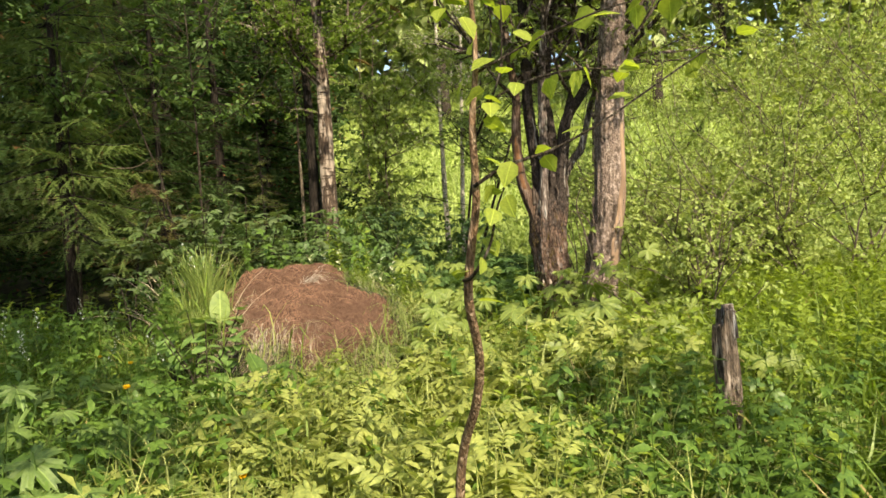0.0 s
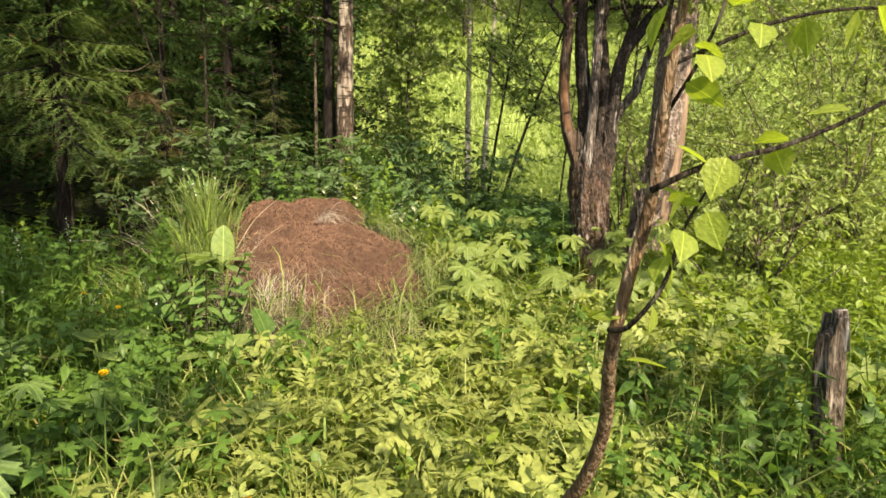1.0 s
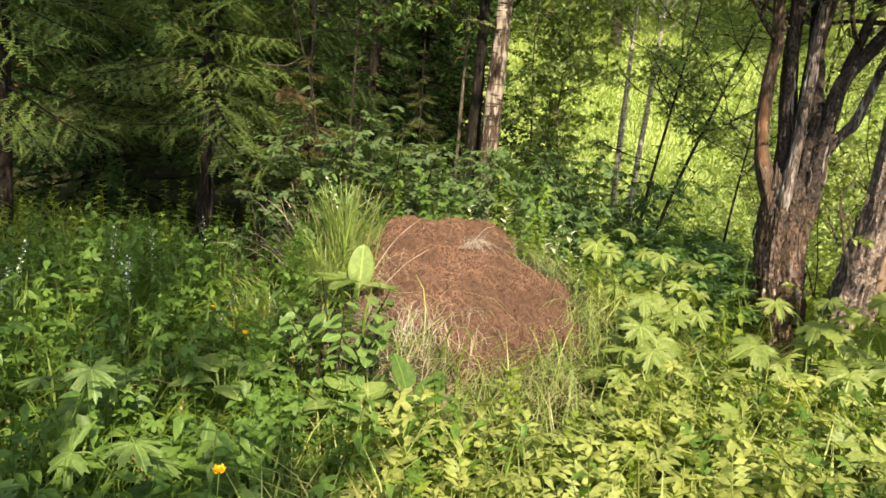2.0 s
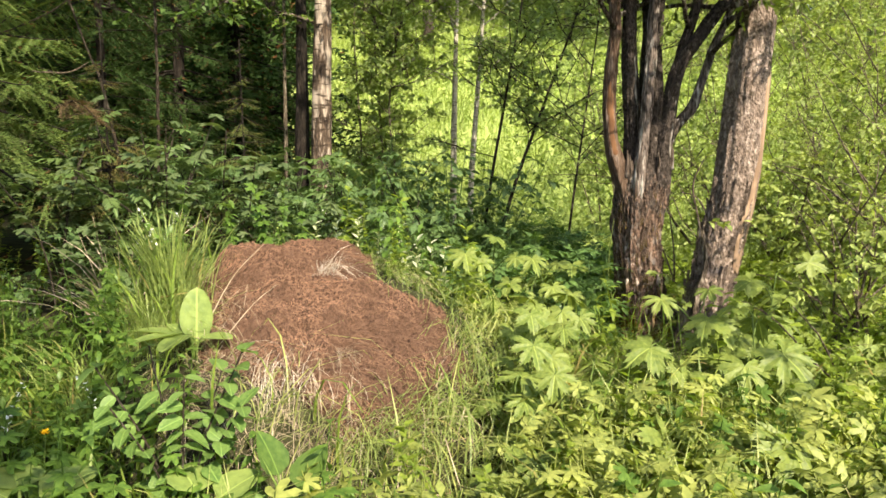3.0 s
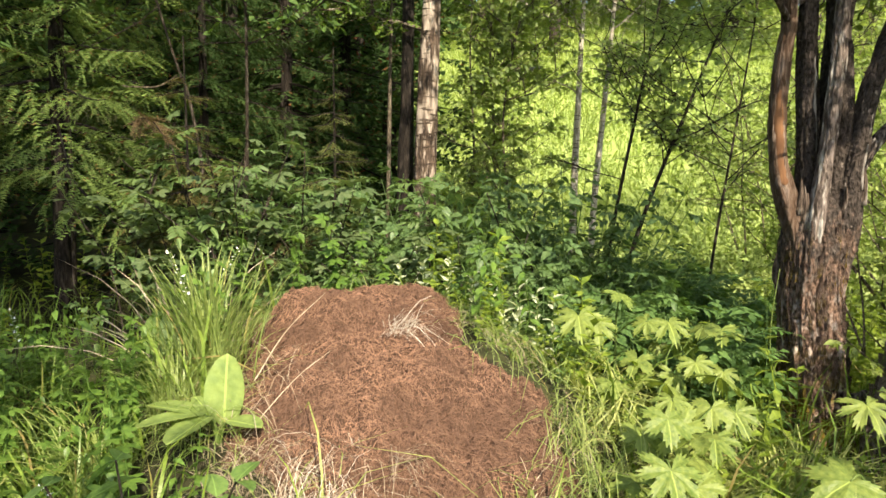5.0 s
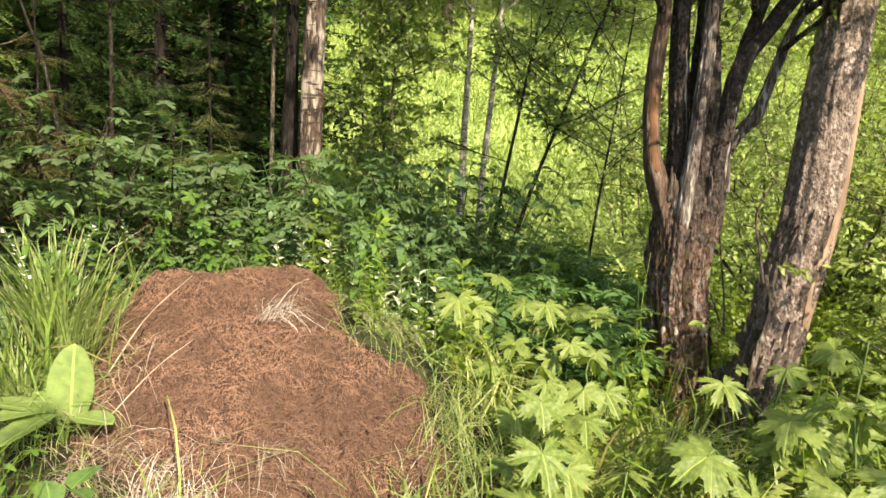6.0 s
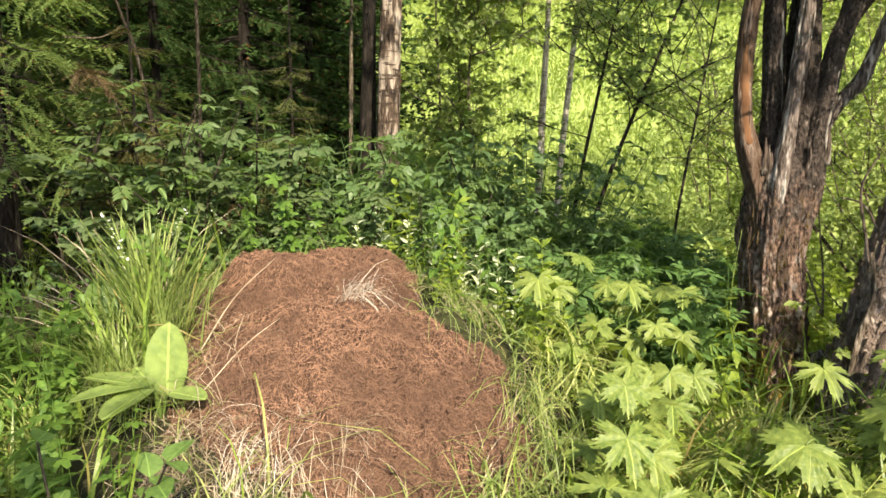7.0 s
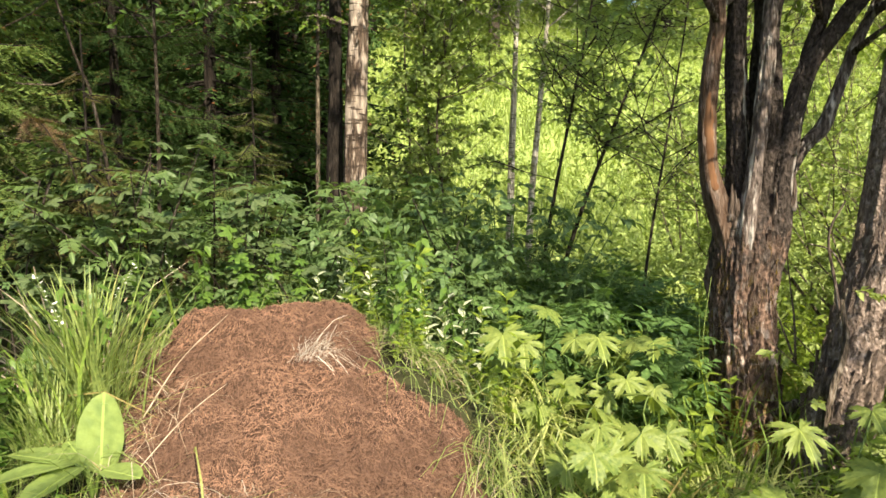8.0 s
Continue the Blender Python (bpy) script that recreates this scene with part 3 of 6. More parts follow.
def bark_plates(root, pts, rad, count, seed, mat):
    """Loose bark plates: long uneven scales standing a little off a trunk."""
    rng = np.random.default_rng(seed)
    meshes = []
    for k in range(8):
        rows, v, t = 5, [], []
        for i in range(rows):
            s = i / (rows - 1)
            w = (0.5 - 0.32 * abs(2 * s - 1) ** 2) * rng.uniform(0.7, 1.15)
            off = 0.25 * rng.normal(0, 0.5)
            lift = 0.10 + 0.25 * abs(s - 0.4)
            v += [(-w + off, 0.0, s), (off * 0.5, -lift, s), (w + off, 0.0, s)]
        for i in range(rows - 1):
            a = 3 * i
            t += [(a, a + 1, a + 4), (a, a + 4, a + 3), (a + 1, a + 2, a + 5), (a + 1, a + 5, a + 4)]
        e = 3 * (rows - 1)
        t += [(0, 2, 1), (e, e + 1, e + 2)]
        meshes.append(mesh_from("bark_plate", np.array(v, float), np.array(t), mat, False))
    n = len(pts)
    for k in range(count):
        s = rng.uniform(0.12, 0.80)
        c = np.array([np.interp(s, np.linspace(0, 1, n), pts[:, j]) for j in range(3)])
        r = float(np.interp(s, np.linspace(0, 1, n), rad)) * 0.99
        a = rng.uniform(-0.5, np.pi + 0.5)
        out = Vector((math.cos(a), -math.sin(a), 0.0))
        up = Vector(pts[min(n - 1, int(s * n) + 2)] - pts[int(s * n) - 2]).normalized()
        side = up.cross(out * -1).normalized() * -1
        ob = part("bark_plate", meshes[k % 8], None, root)
        m = Matrix((side, out * -1, up)).transposed().to_4x4()
        ob.matrix_local = Matrix.Translation(Vector(c) + out * r) @ m @ Matrix.Rotation(rng.normal(0, 0.08), 4, "Y") @ Matrix.Diagonal((rng.uniform(0.016, 0.038), rng.uniform(0.05, 0.10), rng.uniform(0.05, 0.20), 1))


def bark_strip(pts, rad, lo, hi, mid, half, seed, mat):
    """A long uneven strip that lies on a trunk or limb from lo to hi of its length, round the angle mid."""
    rows, cols, n, v = 60, 8, len(pts), []
    for i in range(rows):
        s = lo + (hi - lo) * i / (rows - 1)
        c = np.array([np.interp(s, np.linspace(0, 1, n), pts[:, j]) for j in range(3)])
        r = float(np.interp(s, np.linspace(0, 1, n), rad)) * 1.06
        end = math.sin(math.pi * i / (rows - 1)) ** 0.35
        m = mid + 0.25 * noise.noise((i * 0.08, seed, 0))
        h = half * (0.8 + 0.9 * noise.noise((seed, i * 0.17, 3))) * end
        for j in range(cols):
            a = m + h * (2 * j / (cols - 1) - 1)
            rr = r * (1 - 0.07 * abs(2 * j / (cols - 1) - 1) ** 3) * (1 + 0.03 * noise.noise((i * 0.4, j * 1.1, seed)))
            v.append(c + rr * np.array([-math.cos(a), math.sin(a), 0]))
    i = (np.arange(rows - 1)[:, None] * cols + np.arange(cols - 1)[None]).ravel()
    return mesh_from("strip", np.array(v), np.stack([i, i + 1, i + cols + 1, i + cols], -1), mat, True)


def willow_fork():
    """The old forked willow beside the anthill: fused stems in one furrowed bole that part at breast height."""
    x, y = 1.10, 6.64
    g = float(ground_z(x, y))
    root = thing("willow_tree", x, y, g, "old forked willow with furrowed reddish-grey bark, mossy at its foot", "tree")
    n = 120
    pts = curve_through([(0.05, -0.02, -0.15), (0.02, -0.01, 0.12), (-0.02, 0, 0.45), (-0.06, 0, 0.8), (-0.06, 0, 1.12), (-0.045, 0.02, 1.46)], n)
    rad = np.interp(np.linspace(0, 1, n), [0, 0.16, 0.35, 0.6, 0.80, 0.92, 1], [0.255, 0.20, 0.168, 0.156, 0.172, 0.145, 0.04])
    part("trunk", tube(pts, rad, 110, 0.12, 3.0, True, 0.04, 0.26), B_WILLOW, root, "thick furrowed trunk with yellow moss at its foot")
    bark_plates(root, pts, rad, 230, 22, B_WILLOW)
    rng = np.random.default_rng(21)
    limbs = [
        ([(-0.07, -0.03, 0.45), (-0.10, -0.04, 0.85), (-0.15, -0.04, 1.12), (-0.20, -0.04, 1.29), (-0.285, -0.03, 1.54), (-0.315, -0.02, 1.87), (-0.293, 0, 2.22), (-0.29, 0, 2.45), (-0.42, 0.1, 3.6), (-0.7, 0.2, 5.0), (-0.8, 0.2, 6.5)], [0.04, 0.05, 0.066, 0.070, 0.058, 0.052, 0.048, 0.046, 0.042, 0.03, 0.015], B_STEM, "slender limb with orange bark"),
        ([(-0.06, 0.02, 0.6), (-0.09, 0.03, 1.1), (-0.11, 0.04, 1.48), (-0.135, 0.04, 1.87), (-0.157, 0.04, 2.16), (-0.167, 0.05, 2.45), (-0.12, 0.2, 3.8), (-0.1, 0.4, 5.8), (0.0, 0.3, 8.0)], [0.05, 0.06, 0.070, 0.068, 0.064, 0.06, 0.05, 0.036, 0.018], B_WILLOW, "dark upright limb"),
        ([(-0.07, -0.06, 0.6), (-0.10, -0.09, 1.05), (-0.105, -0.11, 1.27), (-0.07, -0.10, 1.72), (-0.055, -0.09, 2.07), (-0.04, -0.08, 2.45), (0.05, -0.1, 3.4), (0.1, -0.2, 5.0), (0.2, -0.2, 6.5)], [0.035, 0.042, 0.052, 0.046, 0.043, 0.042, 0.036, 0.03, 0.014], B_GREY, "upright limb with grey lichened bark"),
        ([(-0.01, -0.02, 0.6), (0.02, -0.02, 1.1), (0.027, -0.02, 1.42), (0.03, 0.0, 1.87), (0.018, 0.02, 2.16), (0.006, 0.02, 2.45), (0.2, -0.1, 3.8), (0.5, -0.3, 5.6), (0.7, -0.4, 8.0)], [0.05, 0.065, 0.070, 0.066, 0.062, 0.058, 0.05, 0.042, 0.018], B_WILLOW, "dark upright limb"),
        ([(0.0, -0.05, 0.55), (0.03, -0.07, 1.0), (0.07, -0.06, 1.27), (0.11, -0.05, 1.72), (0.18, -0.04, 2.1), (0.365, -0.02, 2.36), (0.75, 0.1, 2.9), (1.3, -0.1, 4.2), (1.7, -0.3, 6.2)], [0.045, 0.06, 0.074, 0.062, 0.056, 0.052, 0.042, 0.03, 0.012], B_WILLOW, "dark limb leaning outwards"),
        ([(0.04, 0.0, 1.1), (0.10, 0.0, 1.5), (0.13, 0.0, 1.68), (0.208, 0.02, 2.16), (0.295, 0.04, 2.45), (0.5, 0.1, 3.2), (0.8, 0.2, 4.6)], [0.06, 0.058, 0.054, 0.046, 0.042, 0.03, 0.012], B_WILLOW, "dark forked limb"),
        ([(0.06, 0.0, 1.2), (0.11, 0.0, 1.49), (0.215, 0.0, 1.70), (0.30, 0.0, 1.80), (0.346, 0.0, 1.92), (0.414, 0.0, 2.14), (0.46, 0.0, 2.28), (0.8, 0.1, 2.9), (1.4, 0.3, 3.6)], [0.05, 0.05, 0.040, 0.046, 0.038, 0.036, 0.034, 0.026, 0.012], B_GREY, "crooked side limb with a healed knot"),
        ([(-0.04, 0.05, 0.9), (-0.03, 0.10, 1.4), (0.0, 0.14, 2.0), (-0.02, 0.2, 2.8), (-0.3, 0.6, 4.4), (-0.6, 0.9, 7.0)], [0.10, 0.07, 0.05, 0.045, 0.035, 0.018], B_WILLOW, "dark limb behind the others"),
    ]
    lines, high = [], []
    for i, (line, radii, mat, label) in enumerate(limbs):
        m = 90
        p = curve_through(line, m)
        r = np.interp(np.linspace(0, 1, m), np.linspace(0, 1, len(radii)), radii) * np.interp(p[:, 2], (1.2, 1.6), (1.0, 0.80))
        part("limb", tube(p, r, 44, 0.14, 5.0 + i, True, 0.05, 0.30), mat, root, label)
        for j in range(3):
            lines += limb_lines(p[rng.integers(int(0.62 * m), int(0.8 * m))], ways(1, rng, 0.0, 0.7)[0], 1.1, rng)
        for j in range(5):
            high += limb_lines(p[rng.integers(int(0.78 * m), m)], ways(1, rng, 0.0, 0.8)[0], 1.6, rng)
        if i == 0:
            part("bare_wood", bark_strip(p, r, 0.37, 0.53, 4.9, 0.75, 2.0, M_ORANGE), None, root, "orange inner bark where the bark has peeled")
        for lo, hi, mid in {1: ((0.30, 0.50, 4.3),), 4: ((0.30, 0.45, 4.2),)}.get(i, ()):
            part("lichen_streak", bark_strip(p, r, lo, hi, mid, 0.17, 7.0 + i + lo, M_LICHEN), None, root, "whitish lichen on dark bark")
    part("branch_stub", tube(curve_through([(0.10, -0.12, 0.27), (0.15, -0.19, 0.31), (0.17, -0.23, 0.35)], 10), np.linspace(0.045, 0.03, 10), 14, 0.2, 8.0), B_STUMP, root, "short broken branch stub")
    # torn bark ends in the fork
    for dx, dz in ((-0.17, 1.40), (-0.19, 1.44), (-0.15, 1.36), (0.04, 1.42), (0.13, 1.5)):
        part("bark_splinter", tube(curve_through([(dx, -0.09, dz - 0.14), (dx, -0.10, dz - 0.02), (dx - 0.01, -0.105, dz + 0.06)], 8), np.linspace(0.022, 0.004, 8), 7, 0.2, dx), B_LIMB, root)
    tagged(part("boughwork", joined([tube(l, np.linspace(0.02, 0.005, len(l)), 5) for l in lines + high]), B_LIMB, root), kind="stuff")
    k, kh = 230, 260
    wood, leaves = leafy_twigs(along(lines, k, rng, 0.3), ways(k, rng), rng.uniform(0.25, 0.6, k), 14, LEAF_NARROW, 0.10, rng)
    wood_h, leaves_h = leafy_twigs(along(high, kh, rng, 0.2), ways(kh, rng), rng.uniform(0.35, 0.8, kh), 14, LEAF_WIDE, 0.15, rng)
    tagged(part("twigwork", joined([wood, wood_h]), B_LIMB, root), kind="stuff")
    tagged(part("crown", joined([leaves, leaves_h]), M_WILLOW, root, "long narrow green leaves"), kind="stuff")


def willow_leaning():
    x, y = 1.40, 6.24
    g = float(ground_z(x, y))
    root = thing("willow_tree", x, y, g, "leaning willow trunk with peeling bark and bare orange wood", "tree")
    n = 60
    pts = curve_through([(-0.04, 0, -0.15), (-0.01, 0, 0.3), (0.07, 0, 0.75), (0.16, 0.0, 1.3), (0.23, 0.0, 2.3), (0.36, 0.0, 3.6), (0.5, 0.3, 5.4)], n)
    rad = np.interp(np.linspace(0, 1, n), [0, 0.12, 0.3, 0.5, 0.75, 1], [0.19, 0.16, 0.142, 0.14, 0.11, 0.04])
    part("trunk", tube(pts, rad, 84, 0.08, 11.0, True, 0.03, 0.16), B_WILLOW2, root, "peeling grey furrowed bark")
    bark_plates(root, pts[:36], rad[:36], 120, 23, B_WILLOW2)
    # the strip where the bark has come off
    rows, cols = 70, 12
    v = []
    for i in range(rows):
        s = 0.30 + 0.32 * i / (rows - 1)
        c = np.array([np.interp(s, np.linspace(0, 1, n), pts[:, j]) for j in range(3)])
        r = float(np.interp(s, np.linspace(0, 1, n), rad)) * 1.055
        end = math.sin(math.pi * i / (rows - 1)) ** 0.35
        mid, half = 3.95 + 0.22 * math.sin(i * 0.09) + 0.1 * noise.noise((i * 0.12, 0, 0)), (0.50 + 0.18 * noise.noise((0, i * 0.16, 3))) * end
        for j in range(cols):
            a = mid + half * (2 * j / (cols - 1) - 1)
            rr = r * (1 - 0.05 * abs(2 * j / (cols - 1) - 1) ** 4) * (1 + 0.02 * noise.noise((i * 0.3, j * 0.9, 5)))
            v.append(c + rr * np.array([-math.cos(a), math.sin(a), 0]))
    i = (np.arange(rows - 1)[:, None] * cols + np.arange(cols - 1)[None]).ravel()
    strip = mesh_from("bare_wood", np.array(v), np.stack([i, i + 1, i + cols + 1, i + cols], -1), M_BARE, True)
    part("bare_wood", strip, None, root, "strip of bare orange wood without bark")
    rng = np.random.default_rng(33)
    lines = []
    for line, radii in (([(0.34, 0, 3.2), (0.5, -0.7, 3.5), (0.7, -1.4, 3.8), (0.95, -2.2, 4.1)], (0.05, 0.015)), ([(0.38, 0, 3.7), (0.4, -0.8, 4.2), (0.6, -1.7, 4.5), (0.7, -2.4, 4.7)], (0.05, 0.015)), ([(0.26, 0, 2.3), (0.45, 0.1, 2.75), (0.8, 0.5, 3.2), (1.2, 1.0, 3.5)], (0.06, 0.02)),
                        ([(0.32, 0, 3.0), (0.2, 0.3, 3.5), (0.0, 0.7, 3.9), (-0.2, 1.1, 4.3)], (0.05, 0.015)),
                        ([(0.4, 0.1, 4.0), (0.9, 0.5, 4.6), (1.4, 1.0, 5.4)], (0.04, 0.015))):
        p = curve_through(line, 16)
        part("limb", tube(p, np.linspace(radii[0], radii[1], 16), 14, 0.1, 2.0), B_LIMB, root, "dark side limb")
        lines.append(p)
        for j in range(3):
            lines += limb_lines(p[rng.integers(4, 16)], ways(1, rng, -0.1, 0.6)[0], 1.1, rng)
    for line, r in (([(-0.10, -0.08, 0.1), (-0.12, -0.10, 0.45), (-0.07, -0.11, 0.72), (-0.10, -0.1, 0.95)], 0.026), ([(-0.02, -0.02, 0.7), (-0.10, -0.04, 1.0), (-0.16, -0.05, 1.25), (-0.1, -0.06, 1.42)], 0.010), ([(0.0, 0, 1.0), (-0.08, 0.05, 1.16), (-0.2, 0.06, 1.2)], 0.008)):
        part("dead_shoot", tube(curve_through(line, 16), np.linspace(r, r * 0.4, 16), 10, 0.15, 4.0), B_STUMP if r > 0.02 else B_LIMB, root, "broken dry side shoot")
    tagged(part("boughwork", joined([tube(l, np.linspace(0.016, 0.004, len(l)), 5) for l in lines if len(l) < 12]), B_LIMB, root), kind="stuff")
    k = 400
    wood, leaves = leafy_twigs(along(lines, k, rng, 0.3), ways(k, rng), rng.uniform(0.25, 0.7, k), 15, LEAF_NARROW, 0.10, rng)
    tagged(part("twigwork", wood, B_LIMB, root), kind="stuff")
    tagged(part("crown", leaves, M_WILLOW, root, "long narrow green leaves"), kind="stuff")


willow_fork()
willow_leaning()


def slim_tree(name, label, foot, line, r0, bark, seed, leaves_from, k, leaf, size, leaf_material, reach=0.9, per=9, group="", category="tree", sides=12, branches=9, droop=0.35):
    """A young tree: a slim trunk along a line over its foot, thin branches, and leafy twigs above leaves_from."""
    x, y = foot
    g = float(ground_z(x, y))
    root = thing(name, x, y, g, label, category, group)
    rng = np.random.default_rng(seed)
    p = curve_through([(0, 0, -0.1), *line], 34)
    part("trunk", tube(p, np.linspace(r0, r0 * 0.3, 34), sides, 0.08, seed * 1.7), bark, root)
    lines = []
    hi = p[p[:, 2] > leaves_from]
    for _ in range(branches):
        w = ways(1, rng, 0.1, 0.7)[0]
        lines += limb_lines(hi[rng.integers(0, len(hi))], w, reach * rng.uniform(0.6, 1.2), rng, 2)
    tagged(part("branchwork", joined([tube(l, np.linspace(r0 * 0.16 + 0.003, 0.003, len(l)), 5) for l in lines]), bark, root), kind="stuff")
    wood, lv = leafy_twigs(along(lines, k, rng, 0.15), ways(k, rng, -0.3, 0.7), rng.uniform(0.15, 0.5, k), per, leaf, size, rng, droop)
    tagged(part("twigwork", wood, bark, root), kind="stuff")
    tagged(part("crown", lv, leaf_material, root), kind="stuff")
    return root


slim_tree("birch_tree", "old birch with dark cracked bark and pale worn patches", (-1.56, 9.5), [(0.0, 0, 1.0), (0.02, 0, 2.2), (0.05, 0, 3.4), (0.02, 0.1, 5.0), (0.1, 0.1, 9.0)], 0.145, B_BIRCH, 5, 2.6, 900, LEAF4, 0.06, M_BIRCH_LEAF, 1.4, 12, sides=30, branches=16)
slim_tree("birch_tree", "slim young birch with pale bark", (0.10, 11.3), [(-0.01, 0, 1.2), (0.0, 0, 2.4), (0.02, 0, 3.6), (0.1, 0, 6.5)], 0.055, B_THIN, 6, 2.2, 400, LEAF4, 0.06, M_SCREEN, 0.9, 11, "young birches")
slim_tree("birch_tree", "slim young birch with pale bark, slightly bent", (0.33, 11.4), [(0.03, 0, 1.2), (0.10, 0, 2.4), (0.16, 0, 3.4), (0.3, 0, 6.0)], 0.050, B_THIN, 7, 2.3, 360, LEAF4, 0.06, M_SCREEN, 0.9, 11, "young birches")
for n, (foot, top, r, sd) in enumerate((((0.22, 9.5), (0.62, 0.2, 4.2), 0.026, 11), ((0.32, 9.4), (1.35, 0.3, 4.2), 0.030, 12), ((1.10, 9.0), (0.42, 0.2, 3.6), 0.020, 13), ((2.3, 10.5), (0.3, 0.2, 4.5), 0.035, 17))):
    tx, ty, tz = top
    slim_tree("young_alder", "thin dark young alder with sparse leaves", foot, [(tx * 0.22, ty * 0.2, tz * 0.25), (tx * 0.5, ty * 0.5, tz * 0.5), (tx * 0.78, ty * 0.8, tz * 0.75), top], r * 0.82, B_DARK, sd, 1.3, 260, LEAF4, 0.066, M_ALDER_SCREEN, 1.0, 9, "young alders", branches=16, sides=8, droop=0.08)


for i, (sx, sy, st) in enumerate(((-0.95, 11.2, 4.8), (-1.3, 12.6, 5.2), (-0.75, 10.4, 3.2))):
    slim_tree("young_rowan", "leafy young rowan in half shade beyond the birch", (sx, sy), [(0.05, 0, st * 0.3), (-0.05, 0.05, st * 0.65), (0.1, 0, st)], 0.022, B_TWIG, 330 + i, 0.5, 190, LEAF2, 0.085, M_SCREEN, 0.8, 14, "young rowans beyond the birch", branches=20, sides=8, droop=0.2)


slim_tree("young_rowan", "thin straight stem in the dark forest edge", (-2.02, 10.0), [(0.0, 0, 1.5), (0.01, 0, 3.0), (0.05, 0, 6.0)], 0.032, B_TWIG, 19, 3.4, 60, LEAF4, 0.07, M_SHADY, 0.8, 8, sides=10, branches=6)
slim_tree("spruce_tree", "dark bare spruce trunk close beside the birch", (-1.79, 9.72), [(0.0, 0, 1.5), (0.01, 0, 3.0), (0.0, 0, 9.0)], 0.11, B_SPRUCE, 18, 4.5, 120, LEAF4, 0.06, M_SPRUCE, 1.0, 8, sides=18, branches=6)


def needle_spray(rng, rows=9):
    """A spruce twig of length 1 along +y with side needles, hanging a little."""
    v, t = [], []
    for i in range(rows):
        s = 0.04 + 0.94 * i / rows
        for side in (-1, 1, 0) if i % 2 else (-1, 1):
            ln = 0.22 * (1 - 0.35 * s)
            a = rng.normal(0.95, 0.1)
            x = side * ln * math.sin(a) if side else rng.normal(0, 0.02)
            z = (0.02 + rng.normal(0, 0.02)) if side else ln * 0.7
            n = len(v)
            v += [(0, s - 0.27 / rows, -0.12 * s * s), (0, s + 0.27 / rows, -0.12 * s * s), (x, s + ln * math.cos(a), z - 0.12 * s * s)]
            t.append((n, n + 1, n + 2))
    n = len(v)
    v += [(-0.008, 0, 0), (0.008, 0, 0), (0, 1, -0.12)]
    t.append((n, n + 1, n + 2))
    return np.array(v, float), np.array(t)


FAR_SPRAYS = [needle_spray(np.random.default_rng(75 + i), 4) for i in range(3)]
SPRAYS = [needle_spray(np.random.default_rng(70 + i)) for i in range(3)]


def spruce(x, y, tall, reach, seed, spray=0.2, step=0.2, lowest=0.25, top=None, label="", bare=0.0, thick=1.0, group="spruces at the forest edge"):
    """A spruce: a straight trunk, drooping branches in whorls, flat sprays of needles along them."""
    g = float(ground_z(x, y))
    root = thing("spruce_tree", x, y, g, label or "dark green spruce with low drooping branches", "tree", group)
    rng = np.random.default_rng(seed)
    p = curve_through([(0, 0, -0.1), (0.02, 0, tall * 0.3), (0, 0, tall)], 20)
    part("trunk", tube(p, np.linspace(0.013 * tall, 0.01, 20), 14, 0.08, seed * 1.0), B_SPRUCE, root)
    boughs, at, yaws, pits, sizes = [], [], [], [], []
    z = lowest
    while z < (top or tall * 0.97):
        for b in range(5):
            a = rng.uniform(0, 2 * np.pi)
            ln = reach * (1 - z / tall) ** 0.75 * rng.uniform(0.7, 1.15)
            zz = z + rng.uniform(-0.1, 0.1)
            s = np.linspace(0, 1, 9)
            sag = -0.42 * ln * s**1.4 + 0.22 * ln * s**3.0
            line = np.stack([ln * s * np.cos(a), ln * s * np.sin(a), zz + sag], -1)
            boughs.append(tube(line, np.linspace(0.010 + 0.006 * ln, 0.003, 9), 5))
            k = max(4, int(ln / (spray * 0.47) * 3 * thick))
            u = rng.uniform(bare, 1.0, k)
            q = np.stack([np.interp(u, s, line[:, i]) for i in range(3)], -1)
            side = rng.choice([-1, 1], k)
            at.append(q)
            yaws.append(a - np.pi / 2 + side * rng.uniform(0.35, 1.2, k) * (u < 0.97))
            pits.append(rng.normal(-0.45, 0.35, k))
            sizes.append(spray * rng.uniform(0.7, 1.45, k) * (1.25 - 0.5 * u))
        z += step * (1 + 0.6 * z / tall)
    tagged(part("branchwork", joined(boughs), B_SPRUCE, root), kind="stuff")
    at, yaws, pits, sizes = np.concatenate(at), np.concatenate(yaws), np.concatenate(pits), np.concatenate(sizes)
    pieces = []
    pick = rng.integers(0, 3, len(at))
    for i in range(3):
        m = pick == i
        pieces.append(strewn((FAR_SPRAYS if spray > 0.3 else SPRAYS)[i], turns_of(yaws[m], pits[m], rng.normal(0, 0.5, m.sum()), sizes[m]), at[m]))
    tagged(part("crown", joined(pieces), M_SPRUCE, root, smooth=False), kind="stuff")
    return root


spruce(-3.6, 11.2, 9.5, 1.7, 42, 0.22, 0.24, 1.4, 5.4, bare=0.2)
spruce(-4.7, 10.4, 11.0, 2.0, 44, 0.27, 0.26, 0.6, 6.0)
spruce(-3.1, 12.2, 12.0, 2.0, 45, 0.38, 0.34, 0.6, 6.0)
spruce(-6.7, 9.2, 12.0, 2.2, 46, 0.40, 0.36, 0.5, 6.0)
spruce(-2.9, 14.6, 12.0, 1.9, 47, 0.42, 0.40, 0.8, 7.5)
spruce(-5.6, 14.2, 13.0, 2.4, 48, 0.55, 0.48, 0.8, 8.0)
spruce(-8.8, 12.5, 13.0, 2.5, 49, 0.6, 0.5, 0.6, 8.0)
